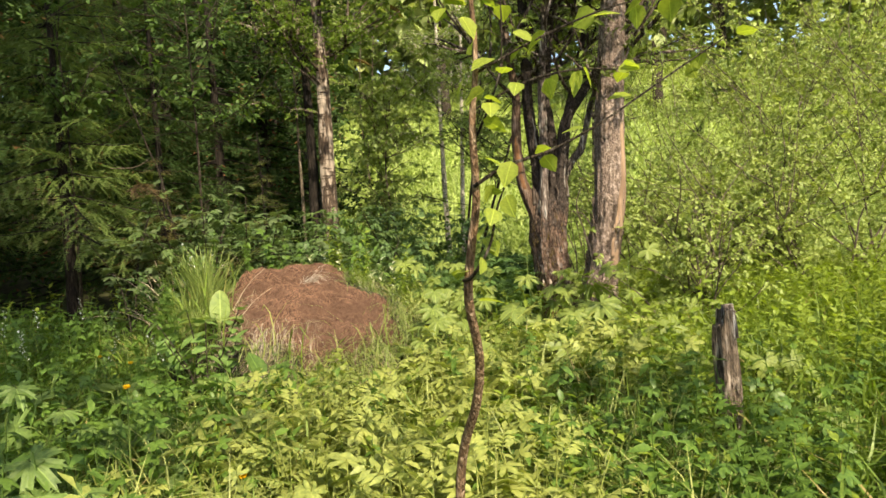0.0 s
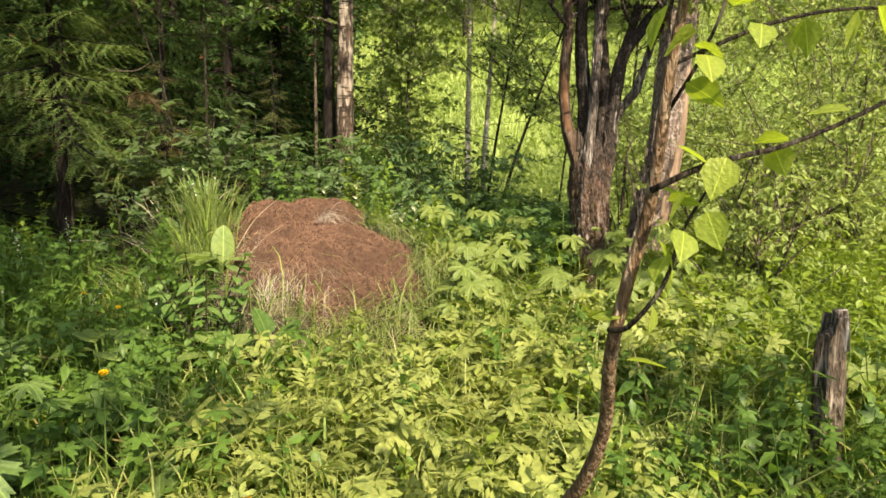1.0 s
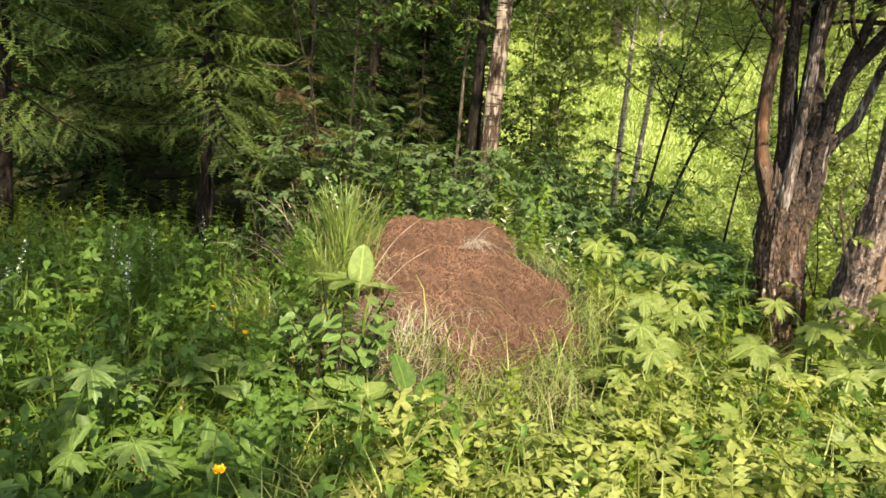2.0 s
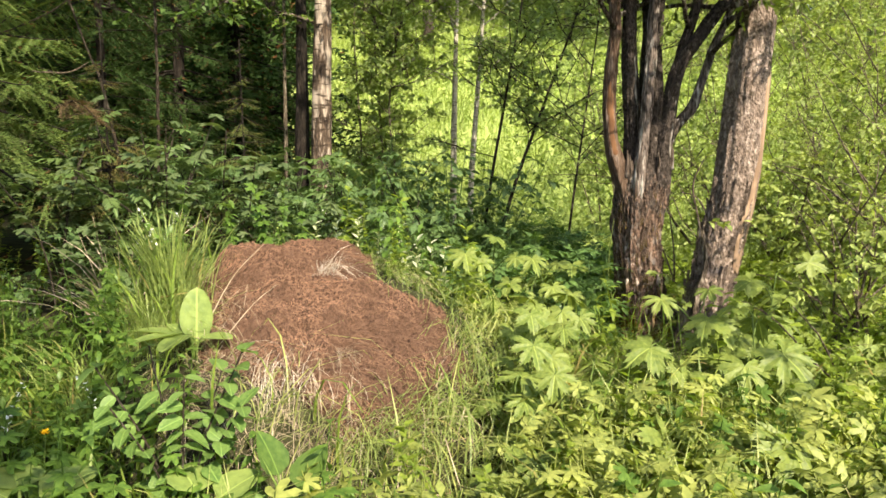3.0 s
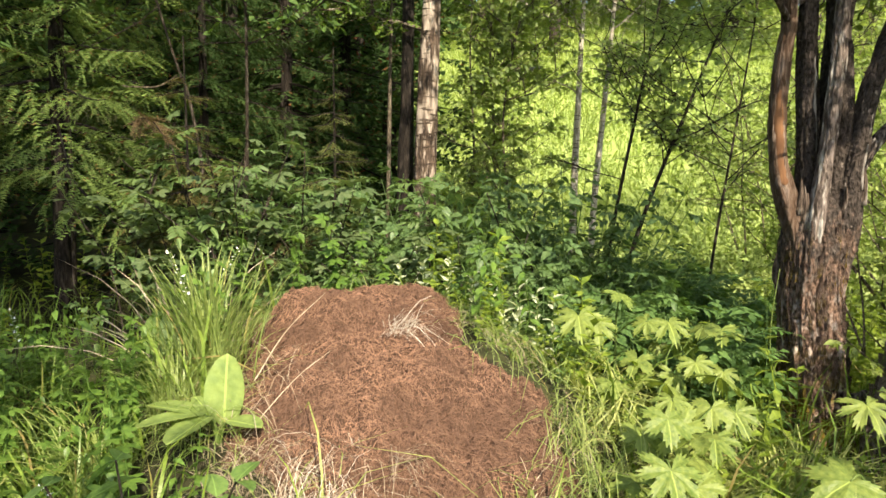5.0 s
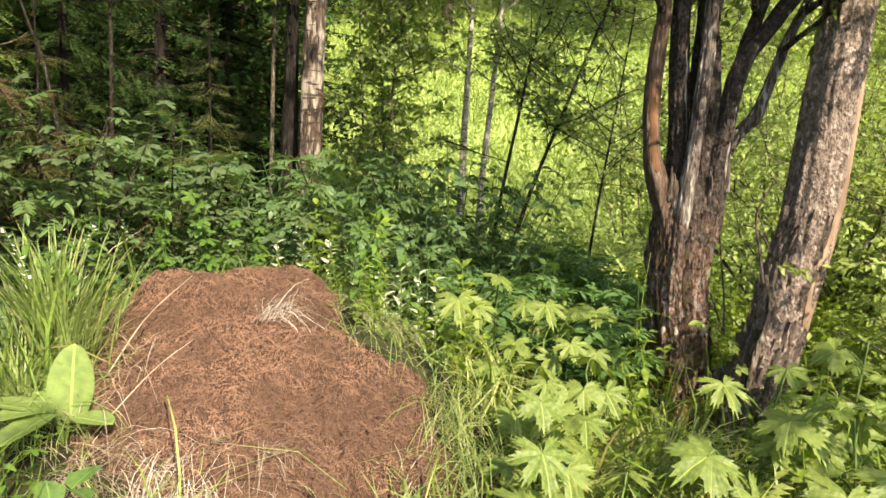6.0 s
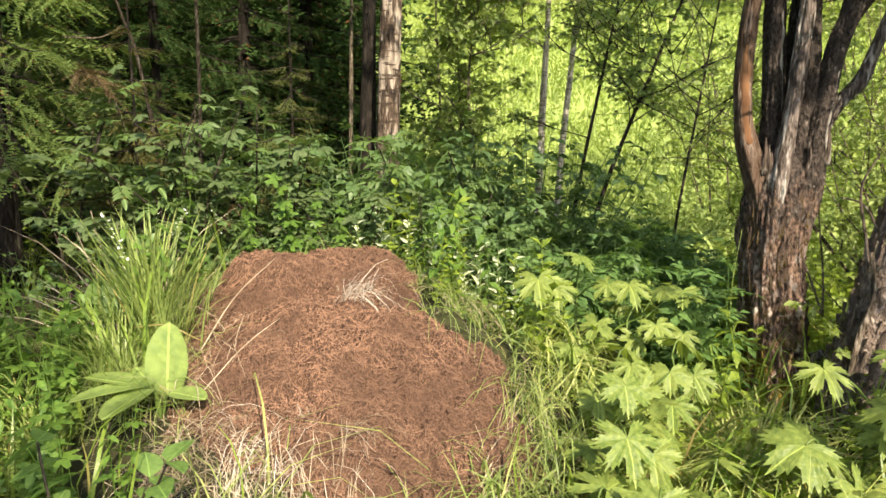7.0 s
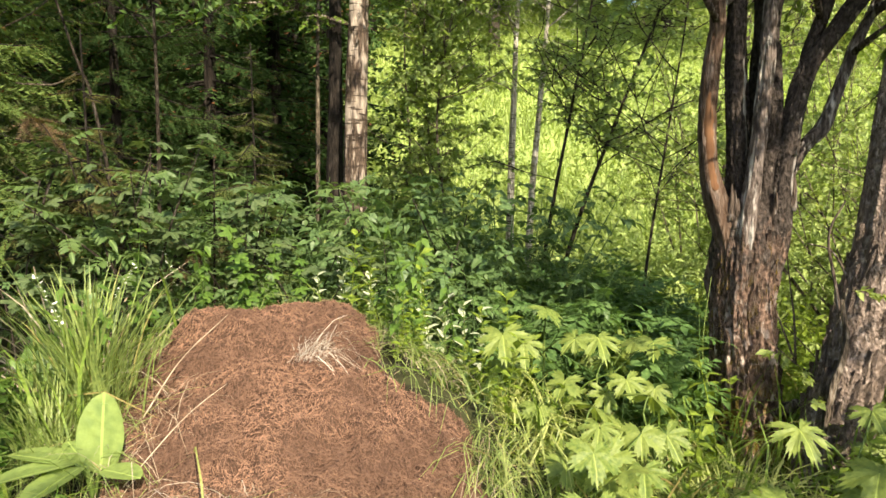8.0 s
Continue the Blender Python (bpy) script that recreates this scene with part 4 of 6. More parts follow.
spruce(-4.2, 17.8, 14.0, 2.6, 50, 0.75, 0.6, 0.6, 11.0)
spruce(-7.6, 17.5, 14.0, 2.7, 51, 0.75, 0.6, 0.6, 11.0)
for i in range(7):
    spruce(-19 + i * 2.3, 21.5 + 2.0 * math.sin(i * 2.1), 14.0, 3.0, 150 + i, 1.0, 0.85, 0.5, 12.0, "dark spruce deep in the forest", thick=1.1, group="spruces deep in the forest")
for i in range(4):
    spruce(-11.5 - 1.3 * i, 6.0 + 3.4 * i, 13.0, 2.8, 170 + i, 0.9, 0.8, 0.5, 11.0, "dark spruce deep in the forest", thick=1.3, group="spruces deep in the forest")


def long_spray(rng, rows=17):
    """A spruce twig of length 1 along +y, closely set with short needles at both sides and above."""
    v, t = [], []
    for i in range(rows):
        s = 0.03 + 0.95 * i / rows
        for side in (-1, 1, 0) if i % 2 else (-1, 1):
            ln = 0.095 * (1 - 0.4 * s) * rng.uniform(0.8, 1.2)
            a = rng.normal(0.9, 0.12)
            x = side * ln * math.sin(a) if side else rng.normal(0, 0.02)
            z = rng.normal(0.01, 0.015) if side else ln * 0.55
            n = len(v)
            v += [(0, s - 0.020, -0.16 * s * s), (0, s + 0.020, -0.16 * s * s), (x, s + ln * math.cos(a) + 0.01, z - 0.16 * s * s)]
            t.append((n, n + 1, n + 2))
    return np.array(v, float), np.array(t)


LONG_SPRAYS = [long_spray(np.random.default_rng(170 + i)) for i in range(3)]


def fan_bough(rng, twigs=11):
    """The needles of a flat fan-shaped spruce bough of length 1 along +y, with hanging side twigs."""
    out = []

    def sag(u):
        return -0.30 * u ** 1.5 + 0.14 * u ** 3

    for i in range(twigs):
        u = 0.14 + 0.84 * i / twigs
        for side in (-1, 1):
            ln = (0.40 * (1 - u) ** 0.75 + 0.07) * rng.uniform(0.75, 1.2)
            a = side * rng.uniform(0.75, 1.05)
            dip = rng.normal(-0.28, 0.16)
            foot = np.array([0, u, sag(u)])
            way = np.array([math.sin(a) * math.cos(dip), math.cos(a) * math.cos(dip), math.sin(dip)])
            out.append(moved(LONG_SPRAYS[i % 3], -a, dip, rng.normal(0, 0.25), ln, foot))
            for w in (0.3, 0.6):
                out.append(moved(LONG_SPRAYS[(i + 1) % 3], -a + rng.choice([-1, 1]) * rng.uniform(0.5, 0.9), dip - 0.2, rng.normal(0, 0.3), ln * (0.62 - 0.35 * w), foot + way * ln * w))
    out.append(moved(LONG_SPRAYS[0], 0, -0.1, 0, 0.16, (0, 0.93, sag(0.93))))
    return joined(out)


FANS = [fan_bough(np.random.default_rng(180 + i)) for i in range(4)]


def fan_spruce(x, y, tall, reach, seed, lowest, top, step, label, per=6, mat=None):
    """A spruce seen near by: flat layered boughs, each a hanging fan of needled twigs."""
    root = thing("spruce_tree", x, y, float(ground_z(x, y)), label, "tree", "spruces at the forest edge")
    rng = np.random.default_rng(seed)
    p = curve_through([(0, 0, -0.1), (0.02, 0, tall * 0.3), (0, 0, tall)], 20)
    part("trunk", tube(p, np.linspace(0.0095 * tall, 0.004, 20), 14, 0.08, seed * 1.0), B_SPRUCE, root)
    s = np.linspace(0, 1, 9)
    wood, green = [], []
    z = lowest
    while z < top:
        a0 = rng.uniform(0, 6.28)
        for b in range(per):
            a = a0 + b * 6.283 / per + rng.normal(0, 0.2)
            ln = reach * max(0.06, 1 - z / tall) ** 0.8 * rng.uniform(0.7, 1.15)
            zz, lift = z + rng.uniform(-0.1, 0.1), rng.normal(0.02, 0.12)
            c, d = math.cos(lift), math.sin(lift)
            f, h = s * c - (-0.30 * s ** 1.5 + 0.14 * s ** 3) * d, s * d + (-0.30 * s ** 1.5 + 0.14 * s ** 3) * c
            wood.append(tube(np.stack([-math.sin(a) * f * ln, math.cos(a) * f * ln, zz + h * ln], -1), np.linspace(0.006 + 0.006 * ln, 0.002, 9), 5))
            green.append(moved(FANS[rng.integers(0, 4)], a, lift, rng.normal(0, 0.15), ln, (0, 0, zz)))
        z += step * (1 + 0.4 * z / tall)
    tagged(part("branchwork", joined(wood), B_SPRUCE, root), kind="stuff")
    tagged(part("crown", joined(green), mat or M_SPRUCE_LIT, root, smooth=False), kind="stuff")


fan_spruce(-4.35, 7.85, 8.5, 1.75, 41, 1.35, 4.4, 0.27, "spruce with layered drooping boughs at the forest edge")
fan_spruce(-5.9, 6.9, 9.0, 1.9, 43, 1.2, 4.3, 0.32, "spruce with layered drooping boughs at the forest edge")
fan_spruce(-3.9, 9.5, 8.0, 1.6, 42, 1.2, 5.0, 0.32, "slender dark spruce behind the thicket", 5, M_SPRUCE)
fan_spruce(-2.12, 8.1, 2.45, 0.72, 52, 0.45, 2.35, 0.17, "small young spruce with yellowish needles", 7, M_SPRUCE_YOUNG)
fan_spruce(-3.05, 7.45, 2.4, 0.95, 53, 1.05, 2.3, 0.2, "young spruce with drooping browned boughs", 6, M_SPRUCE_BROWN)
for i, (sx, sy, st) in enumerate(((-3.0, 8.3, 3.9), (-4.3, 7.9, 4.2))):
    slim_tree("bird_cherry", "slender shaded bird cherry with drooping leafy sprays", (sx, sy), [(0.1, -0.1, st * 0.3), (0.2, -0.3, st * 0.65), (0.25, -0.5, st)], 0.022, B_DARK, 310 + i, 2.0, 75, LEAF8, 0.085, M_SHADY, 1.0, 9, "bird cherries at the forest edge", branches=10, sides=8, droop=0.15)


def willow_bush(x, y, tall, wide, seed, k, leaf_material=None, leaf=None, size=0.075, label="bright willow bush with many thin stems"):
    g = float(ground_z(x, y))
    root = thing("willow_bush", x, y, g, label, "bush", "willow bushes")
    rng = np.random.default_rng(seed)
    lines = []
    for i in range(9):
        w = ways(1, rng, 0.35, 0.9)[0] * np.array([wide / tall, wide / tall, 1])
        st = np.array([rng.normal(0, 0.15), rng.normal(0, 0.15), -0.05])
        new_lines = limb_lines(st, w, tall * rng.uniform(0.6, 1.1), rng, 4, 0.3, 0.05)
        part("stem", joined([tube(l, np.linspace(0.016 if n == 0 else 0.007, 0.003, len(l)), 5) for n, l in enumerate(new_lines)]), B_TWIG, root)
        lines += new_lines
    wood, lv = leafy_twigs(along(lines, k, rng, 0.12), ways(k, rng, -0.2, 0.9), rng.uniform(0.2, 0.55, k), 18, LEAF2 if leaf is None else leaf, size, rng, 0.25, thick=0.0025)
    tagged(part("twigwork", wood, B_TWIG, root), kind="stuff")
    tagged(part("crown", lv, leaf_material or M_BUSH, root), kind="stuff")


for i, (bx, by, tall, wide, k) in enumerate(((2.9, 8.3, 2.6, 1.5, 420), (4.3, 9.6, 4.2, 2.2, 560), (3.9, 7.0, 2.3, 1.5, 380), (5.6, 8.4, 4.6, 2.3, 620), (2.9, 12.2, 3.4, 1.8, 420), (5.6, 12.5, 5.2, 2.5, 560), (7.8, 10.8, 5.4, 2.8, 560), (9.8, 12.8, 5.8, 2.8, 420), (8.0, 15.0, 6.0, 3.0, 420), (2.25, 5.85, 1.5, 0.9, 130))):
    willow_bush(bx, by, tall, wide, 80 + i, int(1.35 * k), M_SCREEN if i % 3 == 1 else M_BUSH, None, 0.058)
for i in range(5):
    willow_bush(10.0 + 3.6 * i + 0.6 * math.sin(i * 2.7), 23.5 + 1.8 * math.sin(i * 1.7), 3.0 + 0.8 * math.sin(i * 3.1), 2.6, 100 + i, 220, M_SUNBUSH, None, 0.2, "sunlit bush at the far side of the meadow")


def far_tree(x, y, tall, seed, k=2200):
    g = float(ground_z(x, y))
    root = thing("broadleaf_tree", x, y, g, "far broadleaf tree in full summer leaf", "tree", "trees beyond the meadow")
    rng = np.random.default_rng(seed)
    p = curve_through([(0, 0, -0.2), (rng.normal(0, 0.2), 0, tall * 0.4), (rng.normal(0, 0.3), 0, tall * 0.95)], 14)
    part("trunk", tube(p, np.linspace(0.016 * tall, 0.03, 14), 8, 0.1, seed * 1.0), B_DARK, root)
    lines = []
    for i in range(16):
        z = rng.integers(4, 14)
        lines += limb_lines(p[z], ways(1, rng, 0.0, 0.7)[0], tall * 0.3 * rng.uniform(0.6, 1.1) * (1.2 - z / 20), rng, 3)
    tagged(part("branchwork", joined([tube(l, np.linspace(0.05, 0.01, len(l)), 4) for l in lines]), B_DARK, root), kind="stuff")
    q = along(lines, k, rng, 0.2) + rng.normal(0, 0.5, (k, 3))
    n = 2
    q = np.repeat(q, n, 0) + rng.normal(0, 0.16, (k * n, 3))
    lv = strewn(LEAF2, random_turns(k * n, -0.3, rng.uniform(0.45, 0.85, k * n), 0.6, rng), q)
    tagged(part("crown", lv, M_FAR, root), kind="stuff")


def far_woods(name, label, count, line, high, size, mat, seed):
    """The closed edge of the woods far off: a deep band of leaf clumps along a line of the plan."""
    rng = np.random.default_rng(seed)
    s = rng.random(count) * (len(line) - 1)
    p = np.array(line, float)
    x, y = np.interp(s, np.arange(len(p)), p[:, 0]), np.interp(s, np.arange(len(p)), p[:, 1])
    x, y = x + rng.normal(0, 1.2, count), y + rng.normal(0, 1.6, count)
    top = high * (0.8 + 0.2 * np.sin(s * 9.0) * np.cos(s * 23.0))
    z = ground_z(x, y) + top * rng.random(count) ** 0.8
    stuff(name, strewn(LEAF2, random_turns(count, -0.3, rng.uniform(0.7, 1.3, count) * size, 0.7, rng), np.stack([x, y, z], -1)), mat, label, "woods", False)


far_woods("far_woods", "closed edge of sunlit broadleaf woods far off", 12000, [(-6, 40), (4, 41), (20, 40), (36, 34), (46, 22)], 13.0, 1.1, M_FAR, 91)
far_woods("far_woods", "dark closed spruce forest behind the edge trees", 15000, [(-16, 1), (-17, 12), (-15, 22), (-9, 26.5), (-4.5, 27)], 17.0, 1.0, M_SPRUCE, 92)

# unseen tall trees added beside the path to shade the forest edge
def shade_tree(x, y, tall, crown_from, reach, seed, k):
    g = float(ground_z(x, y))
    root = thing("birch_tree", x, y, g, "unseen tall birch with a high crown, added beside the path for shade", "tree", "tall birches beside the path")
    rng = np.random.default_rng(seed)
    p = curve_through([(0, 0, -0.2), (0.05, 0, tall * 0.5), (0.1, 0.1, tall)], 24)
    part("trunk", tube(p, np.linspace(0.14, 0.03, 24), 16, 0.08, seed * 1.0), B_BIRCH, root)
    lines = []
    top = p[p[:, 2] > crown_from]
    for i in range(16):
        lines += limb_lines(top[rng.integers(0, len(top))], ways(1, rng, 0.0, 0.6)[0], reach * rng.uniform(0.6, 1.1), rng, 3)
    tagged(part("branchwork", joined([tube(l, np.linspace(0.03, 0.006, len(l)), 5) for l in lines]), B_DARK, root), kind="stuff")
    wood, lv = leafy_twigs(along(lines, k, rng, 0.15), ways(k, rng, -0.3, 0.7), rng.uniform(0.3, 0.8, k), 12, LEAF2, 0.14, rng)
    tagged(part("twigwork", wood, B_DARK, root), kind="stuff")
    tagged(part("crown", lv, M_BIRCH_LEAF, root), kind="stuff")


shade_tree(-0.55, -3.4, 11.0, 5.5, 1.8, 61, 680)
shade_tree(0.25, -2.3, 11.2, 6.2, 1.15, 67, 190)
# two unseen birches added to shade the willow's foot and the right foreground
slim_tree("birch_tree", "unseen young birch with a small dense crown, added beside the path for shade", (3.0, 1.75), [(0.0, 0.05, 1.2), (-0.15, 0.2, 2.6), (-0.35, 0.45, 3.6), (-0.4, 0.5, 4.4)], 0.035, B_THIN, 69, 2.9, 45, LEAF2, 0.10, M_BIRCH_LEAF, 0.6, 12, branches=12)
slim_tree("birch_tree", "unseen young birch with a small dense crown, added beside the path for shade", (2.75, -0.45), [(0.0, 0.05, 1.2), (-0.15, 0.2, 2.4), (-0.35, 0.45, 3.4), (-0.4, 0.5, 4.2)], 0.035, B_THIN, 72, 2.8, 40, LEAF2, 0.10, M_BIRCH_LEAF, 0.6, 12, branches=12)
shade_tree(-2.6, 1.8, 12.5, 6.4, 1.9, 65, 900)
shade_tree(-1.8, -0.7, 14.5, 8.6, 1.9, 63, 760)

frng = np.random.default_rng(12)
for i in range(17):
    far_tree(-9 + i * 2.9 + frng.normal(0, 0.8), 27.5 + 3.0 * math.sin(i * 1.9) + frng.uniform(0, 3), frng.uniform(10, 15), 200 + i, 1700)

# ---------------------------------------------------------------- undergrowth that nobody could count


def compound_leaf(rng, pairs=2, width=0.55, leaflet=None, stalk=0.35, size=0.42):
    """A leaf of length about 1 with paired leaflets on a thin stalk."""
    leaflet = leaflet or leaf_shape(width, 0.15, 0.2, 0.75, 3)
    out = [sticks(np.array([[0, 0, 0.0]]), np.array([[0, stalk + (1 - stalk) * 0.55, 0.0]]), 0.012)]
    for i in range(pairs):
        s = stalk + (1 - stalk) * 0.55 * i / max(1, pairs)
        for side in (-1, 1):
            out.append(moved(leaflet, side * -rng.uniform(0.9, 1.25), rng.normal(-0.1, 0.2), rng.normal(0, 0.2), size * rng.uniform(0.8, 1.0), (0, s, 0)))
    out.append(moved(leaflet, rng.normal(0, 0.1), rng.normal(-0.15, 0.15), 0, size * 1.15, (0, stalk + (1 - stalk) * 0.55, 0)))
    return joined(out)


def herb(rng, tall, count, leaf, size, lo=0.3, rise=0.25, lean=0.12, grow=0.0, thick=0.005):
    """A herb: a thin stem with leaves round it."""
    top = np.array([rng.normal(0, lean), rng.normal(0, lean), 1.0]) * tall
    mid = top * 0.5 + np.array([rng.normal(0, 0.03), rng.normal(0, 0.03), 0])
    out = [sticks(np.array([[0, 0, -0.03]]), mid[None], thick), sticks(mid[None], top[None], thick * 0.7)]
    a = rng.uniform(0, 6.28)
    for i in range(count):
        s = lo + (1 - lo) * (i + rng.uniform(0, 0.6)) / count
        p = mid * (s / 0.5) if s < 0.5 else mid + (top - mid) * (s - 0.5) / 0.5
        out.append(moved(leaf if isinstance(leaf, tuple) else leaf(rng), a, rng.normal(rise, 0.3), rng.normal(0, 0.25), size * (1 - grow * s) * rng.uniform(0.75, 1.2), p))
        a += 2.4 + rng.normal(0, 0.3)
    return joined(out)


def planted(name, variants, x, y, mat, label, category, rng, size=(0.7, 1.25), lean=0.14, lift=-0.01):
    pick = rng.integers(0, len(variants), len(x))
    pieces = []
    for i, v in enumerate(variants):
        m = pick == i
        k = int(m.sum())
        if k:
            pieces.append(strewn(v, turns_of(rng.uniform(0, 6.28, k), rng.normal(0, lean, k), rng.normal(0, lean, k), rng.uniform(*size, k)), place_of(x[m], y[m], lift)))
    return stuff(name, joined(pieces), mat, label, category)


def box_soft(x, y, x0, y0, x1, y1, soft=0.5):
    """1 inside a box of the plan, falling to 0 over its edge."""
    def edge(v):
        return np.clip(v / soft + 0.5, 0, 1)
    return edge(x - x0) * edge(x1 - x) * edge(y - y0) * edge(y1 - y)


prng = np.random.default_rng(101)

# grass among the herbs
for name, cnt, box, tall, bend, w, mat in (
        ("grass", 13000, (-4.0, 1.2, 4.5, 8.5), (0.25, 0.6), 0.55, 0.018, M_GRASS),
        ("grass", 6500, (-0.9, 2.6, 1.2, 6.6), (0.16, 0.36), 0.85, 0.015, M_SEDGE),
        ("grass", 9000, (1.0, 2.2, 5.5, 8.0), (0.25, 0.55), 0.5, 0.016, M_GRASS),
        ("grass", 5200, (-1.5, 1.5, 1.1, 4.7), (0.28, 0.62), 0.7, 0.011, M_YELLOW_GRASS)):
    gx, gy = spread_points(cnt, lambda a, b: off_mound(a, b, 1.08) * off_stems(a, b) * np.where((b > 5.9) & (a < 0.4), 0.03, 1) * np.where((b > 5.2) & (a > -1) & (a < 0.1), 0.12, 1) * np.clip(low_front(a, b), 0.12, 1), box, prng)
    pieces = []
    for j, bd in enumerate((bend * 0.5, bend, bend * 1.5)):
        m = np.arange(len(gx)) % 3 == j
        k = int(m.sum())
        pieces.append(strewn(blade_shape(w * 1.6, bd), turns_of(prng.uniform(0, 6.28, k), prng.normal(0, 0.25, k), prng.normal(0, 0.2, k), prng.uniform(*tall, k)), place_of(gx[m], gy[m])))
    stuff(name, joined(pieces), mat, "long soft green grass among the herbs", "grass")

# herbs with divided leaves before and beside the mound, coloured as sunlit
v_sun = [herb(prng, 0.42, 6, lambda r: compound_leaf(r, 4, 0.45, leaf_shape(0.42, 0.12, 0.2, 0.75, 2), 0.25, 0.30), 0.15, 0.25, 0.15) for _ in range(6)]
hx, hy = spread_points(430, lambda a, b: low_front(a, b) * off_mound(a, b, 1.1) * off_stems(a, b) * box_soft(a, b, -0.95, 1.8, 1.0, 4.4, 0.5) * np.where(b < 3.7, box_soft(a, b, -2, 0, 0.3, 9, 0.3), 1), (-1.3, 1.6, 1.4, 5.2), prng)
planted("sunny_herbs", v_sun, hx, hy, M_HERB, "yellow-green herbs with divided leaves, coloured as sunlit", "herbs", prng, (0.55, 1.45), 0.22)

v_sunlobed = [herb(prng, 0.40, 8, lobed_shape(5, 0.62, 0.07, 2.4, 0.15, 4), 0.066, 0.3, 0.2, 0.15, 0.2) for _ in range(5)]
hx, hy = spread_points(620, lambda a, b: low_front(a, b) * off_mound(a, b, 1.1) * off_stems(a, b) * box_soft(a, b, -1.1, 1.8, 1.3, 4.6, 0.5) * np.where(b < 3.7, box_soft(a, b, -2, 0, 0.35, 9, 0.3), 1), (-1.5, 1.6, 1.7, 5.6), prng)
planted("sunny_herbs", v_sunlobed, hx, hy, M_HERB, "yellow-green herbs with lobed leaves, coloured as sunlit", "herbs", prng, (0.6, 1.5), 0.22)

# coarse herbs with broad lobed leaves, in half shade
coarse_leaf = lobed_shape(5, 0.45, 0.05, 2.3, 0.15, 3)
v_coarse = [herb(prng, 0.55, 9, coarse_leaf, 0.075, 0.2, 0.0, 0.12, 0.35) for _ in range(5)]
hx, hy = spread_points(500, lambda a, b: low_front(a, b) * off_mound(a, b, 1.12) * box_soft(a, b, -4.2, 1.6, -0.9, 6.4, 0.6), (-4.6, 1.4, -0.5, 6.8), prng)
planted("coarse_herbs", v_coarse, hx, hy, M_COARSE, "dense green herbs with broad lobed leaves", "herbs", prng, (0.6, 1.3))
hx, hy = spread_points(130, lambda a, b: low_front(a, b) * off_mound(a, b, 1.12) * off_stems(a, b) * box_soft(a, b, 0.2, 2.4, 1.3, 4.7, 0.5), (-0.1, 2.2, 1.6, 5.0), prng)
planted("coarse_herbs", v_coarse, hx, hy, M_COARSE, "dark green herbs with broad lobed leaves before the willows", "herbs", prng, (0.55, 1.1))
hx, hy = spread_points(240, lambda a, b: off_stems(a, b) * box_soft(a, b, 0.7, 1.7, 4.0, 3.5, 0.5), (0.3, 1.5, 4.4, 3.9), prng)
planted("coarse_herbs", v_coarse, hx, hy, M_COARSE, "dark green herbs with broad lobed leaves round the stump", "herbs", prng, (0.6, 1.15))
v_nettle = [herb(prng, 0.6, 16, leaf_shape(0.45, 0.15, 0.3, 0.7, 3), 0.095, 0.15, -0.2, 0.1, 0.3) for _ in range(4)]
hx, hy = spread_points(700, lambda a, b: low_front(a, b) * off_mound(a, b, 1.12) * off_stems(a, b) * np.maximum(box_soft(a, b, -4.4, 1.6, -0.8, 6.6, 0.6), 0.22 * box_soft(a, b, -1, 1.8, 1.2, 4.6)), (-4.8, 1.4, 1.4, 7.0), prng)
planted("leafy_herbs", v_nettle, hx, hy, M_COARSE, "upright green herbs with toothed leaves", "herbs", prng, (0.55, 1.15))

# low small-leaved herbs in the sun
v_small = [herb(prng, 0.4, 24, LEAF2, 0.06, 0.1, 0.3, 0.2, 0.2, 0.003) for _ in range(5)]
hx, hy = spread_points(1900, lambda a, b: np.clip(low_front(a, b), 0.3, 1) * off_mound(a, b, 1.1) * off_stems(a, b) * np.maximum(box_soft(a, b, 0.3, 3.5, 5.2, 8.4, 0.8), 0.35 * box_soft(a, b, -1.0, 2.5, 1.5, 6.5)) * (1 - 0.85 * box_soft(a, b, -0.2, 4.6, 0.95, 7.2, 0.3)), (-1.2, 1.6, 5.6, 8.8), prng)
planted("small_herbs", v_small, hx, hy, M_SMALL, "low sunny herbs with small yellow-green leaves", "herbs", prng, (0.7, 1.4))
v_mid = [herb(prng, 0.6, 14, leaf_shape(0.42, 0.15, 0.3, 0.75, 3, 0.1), 0.10, 0.2, 0.0, 0.15, 0.3) for _ in range(4)]
hx, hy = spread_points(640, lambda a, b: off_stems(a, b) * box_soft(a, b, 0.7, 1.6, 5.0, 8.6, 0.8), (0.2, 1.5, 5.4, 9.0), prng)
# the front plants get a darker leaf colour in place of shade
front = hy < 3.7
planted("leafy_herbs", v_mid, hx[front], hy[front], M_COARSE, "upright herbs with pointed leaves, coloured dark for shade", "herbs", prng, (0.6, 1.2))
planted("leafy_herbs", v_mid, hx[~front], hy[~front], M_SMALL, "upright herbs with pointed leaves, coloured bright as in the sun", "herbs", prng, (0.6, 1.25))

# thicket of raspberry canes and rowan shoots behind the mound
v_shrub = [herb(prng, 1.0, 13, lambda r: compound_leaf(r, 2, 0.58, leaf_shape(0.55, 0.14, 0.25, 0.75, 3, 0.1), 0.3, 0.42), 0.165, 0.25, -0.05, 0.15, 0.2, 0.006) for _ in range(6)]
hx, hy = spread_points(290, lambda a, b: off_stems(a, b) * np.where(a < -2.3, 0.4, 1) * box_soft(a, b, -3.6, 6.75, 0.1, 9.4, 0.5), (-4.0, 6.75, 0.5, 9.8), prng)
near = hy < 7.6
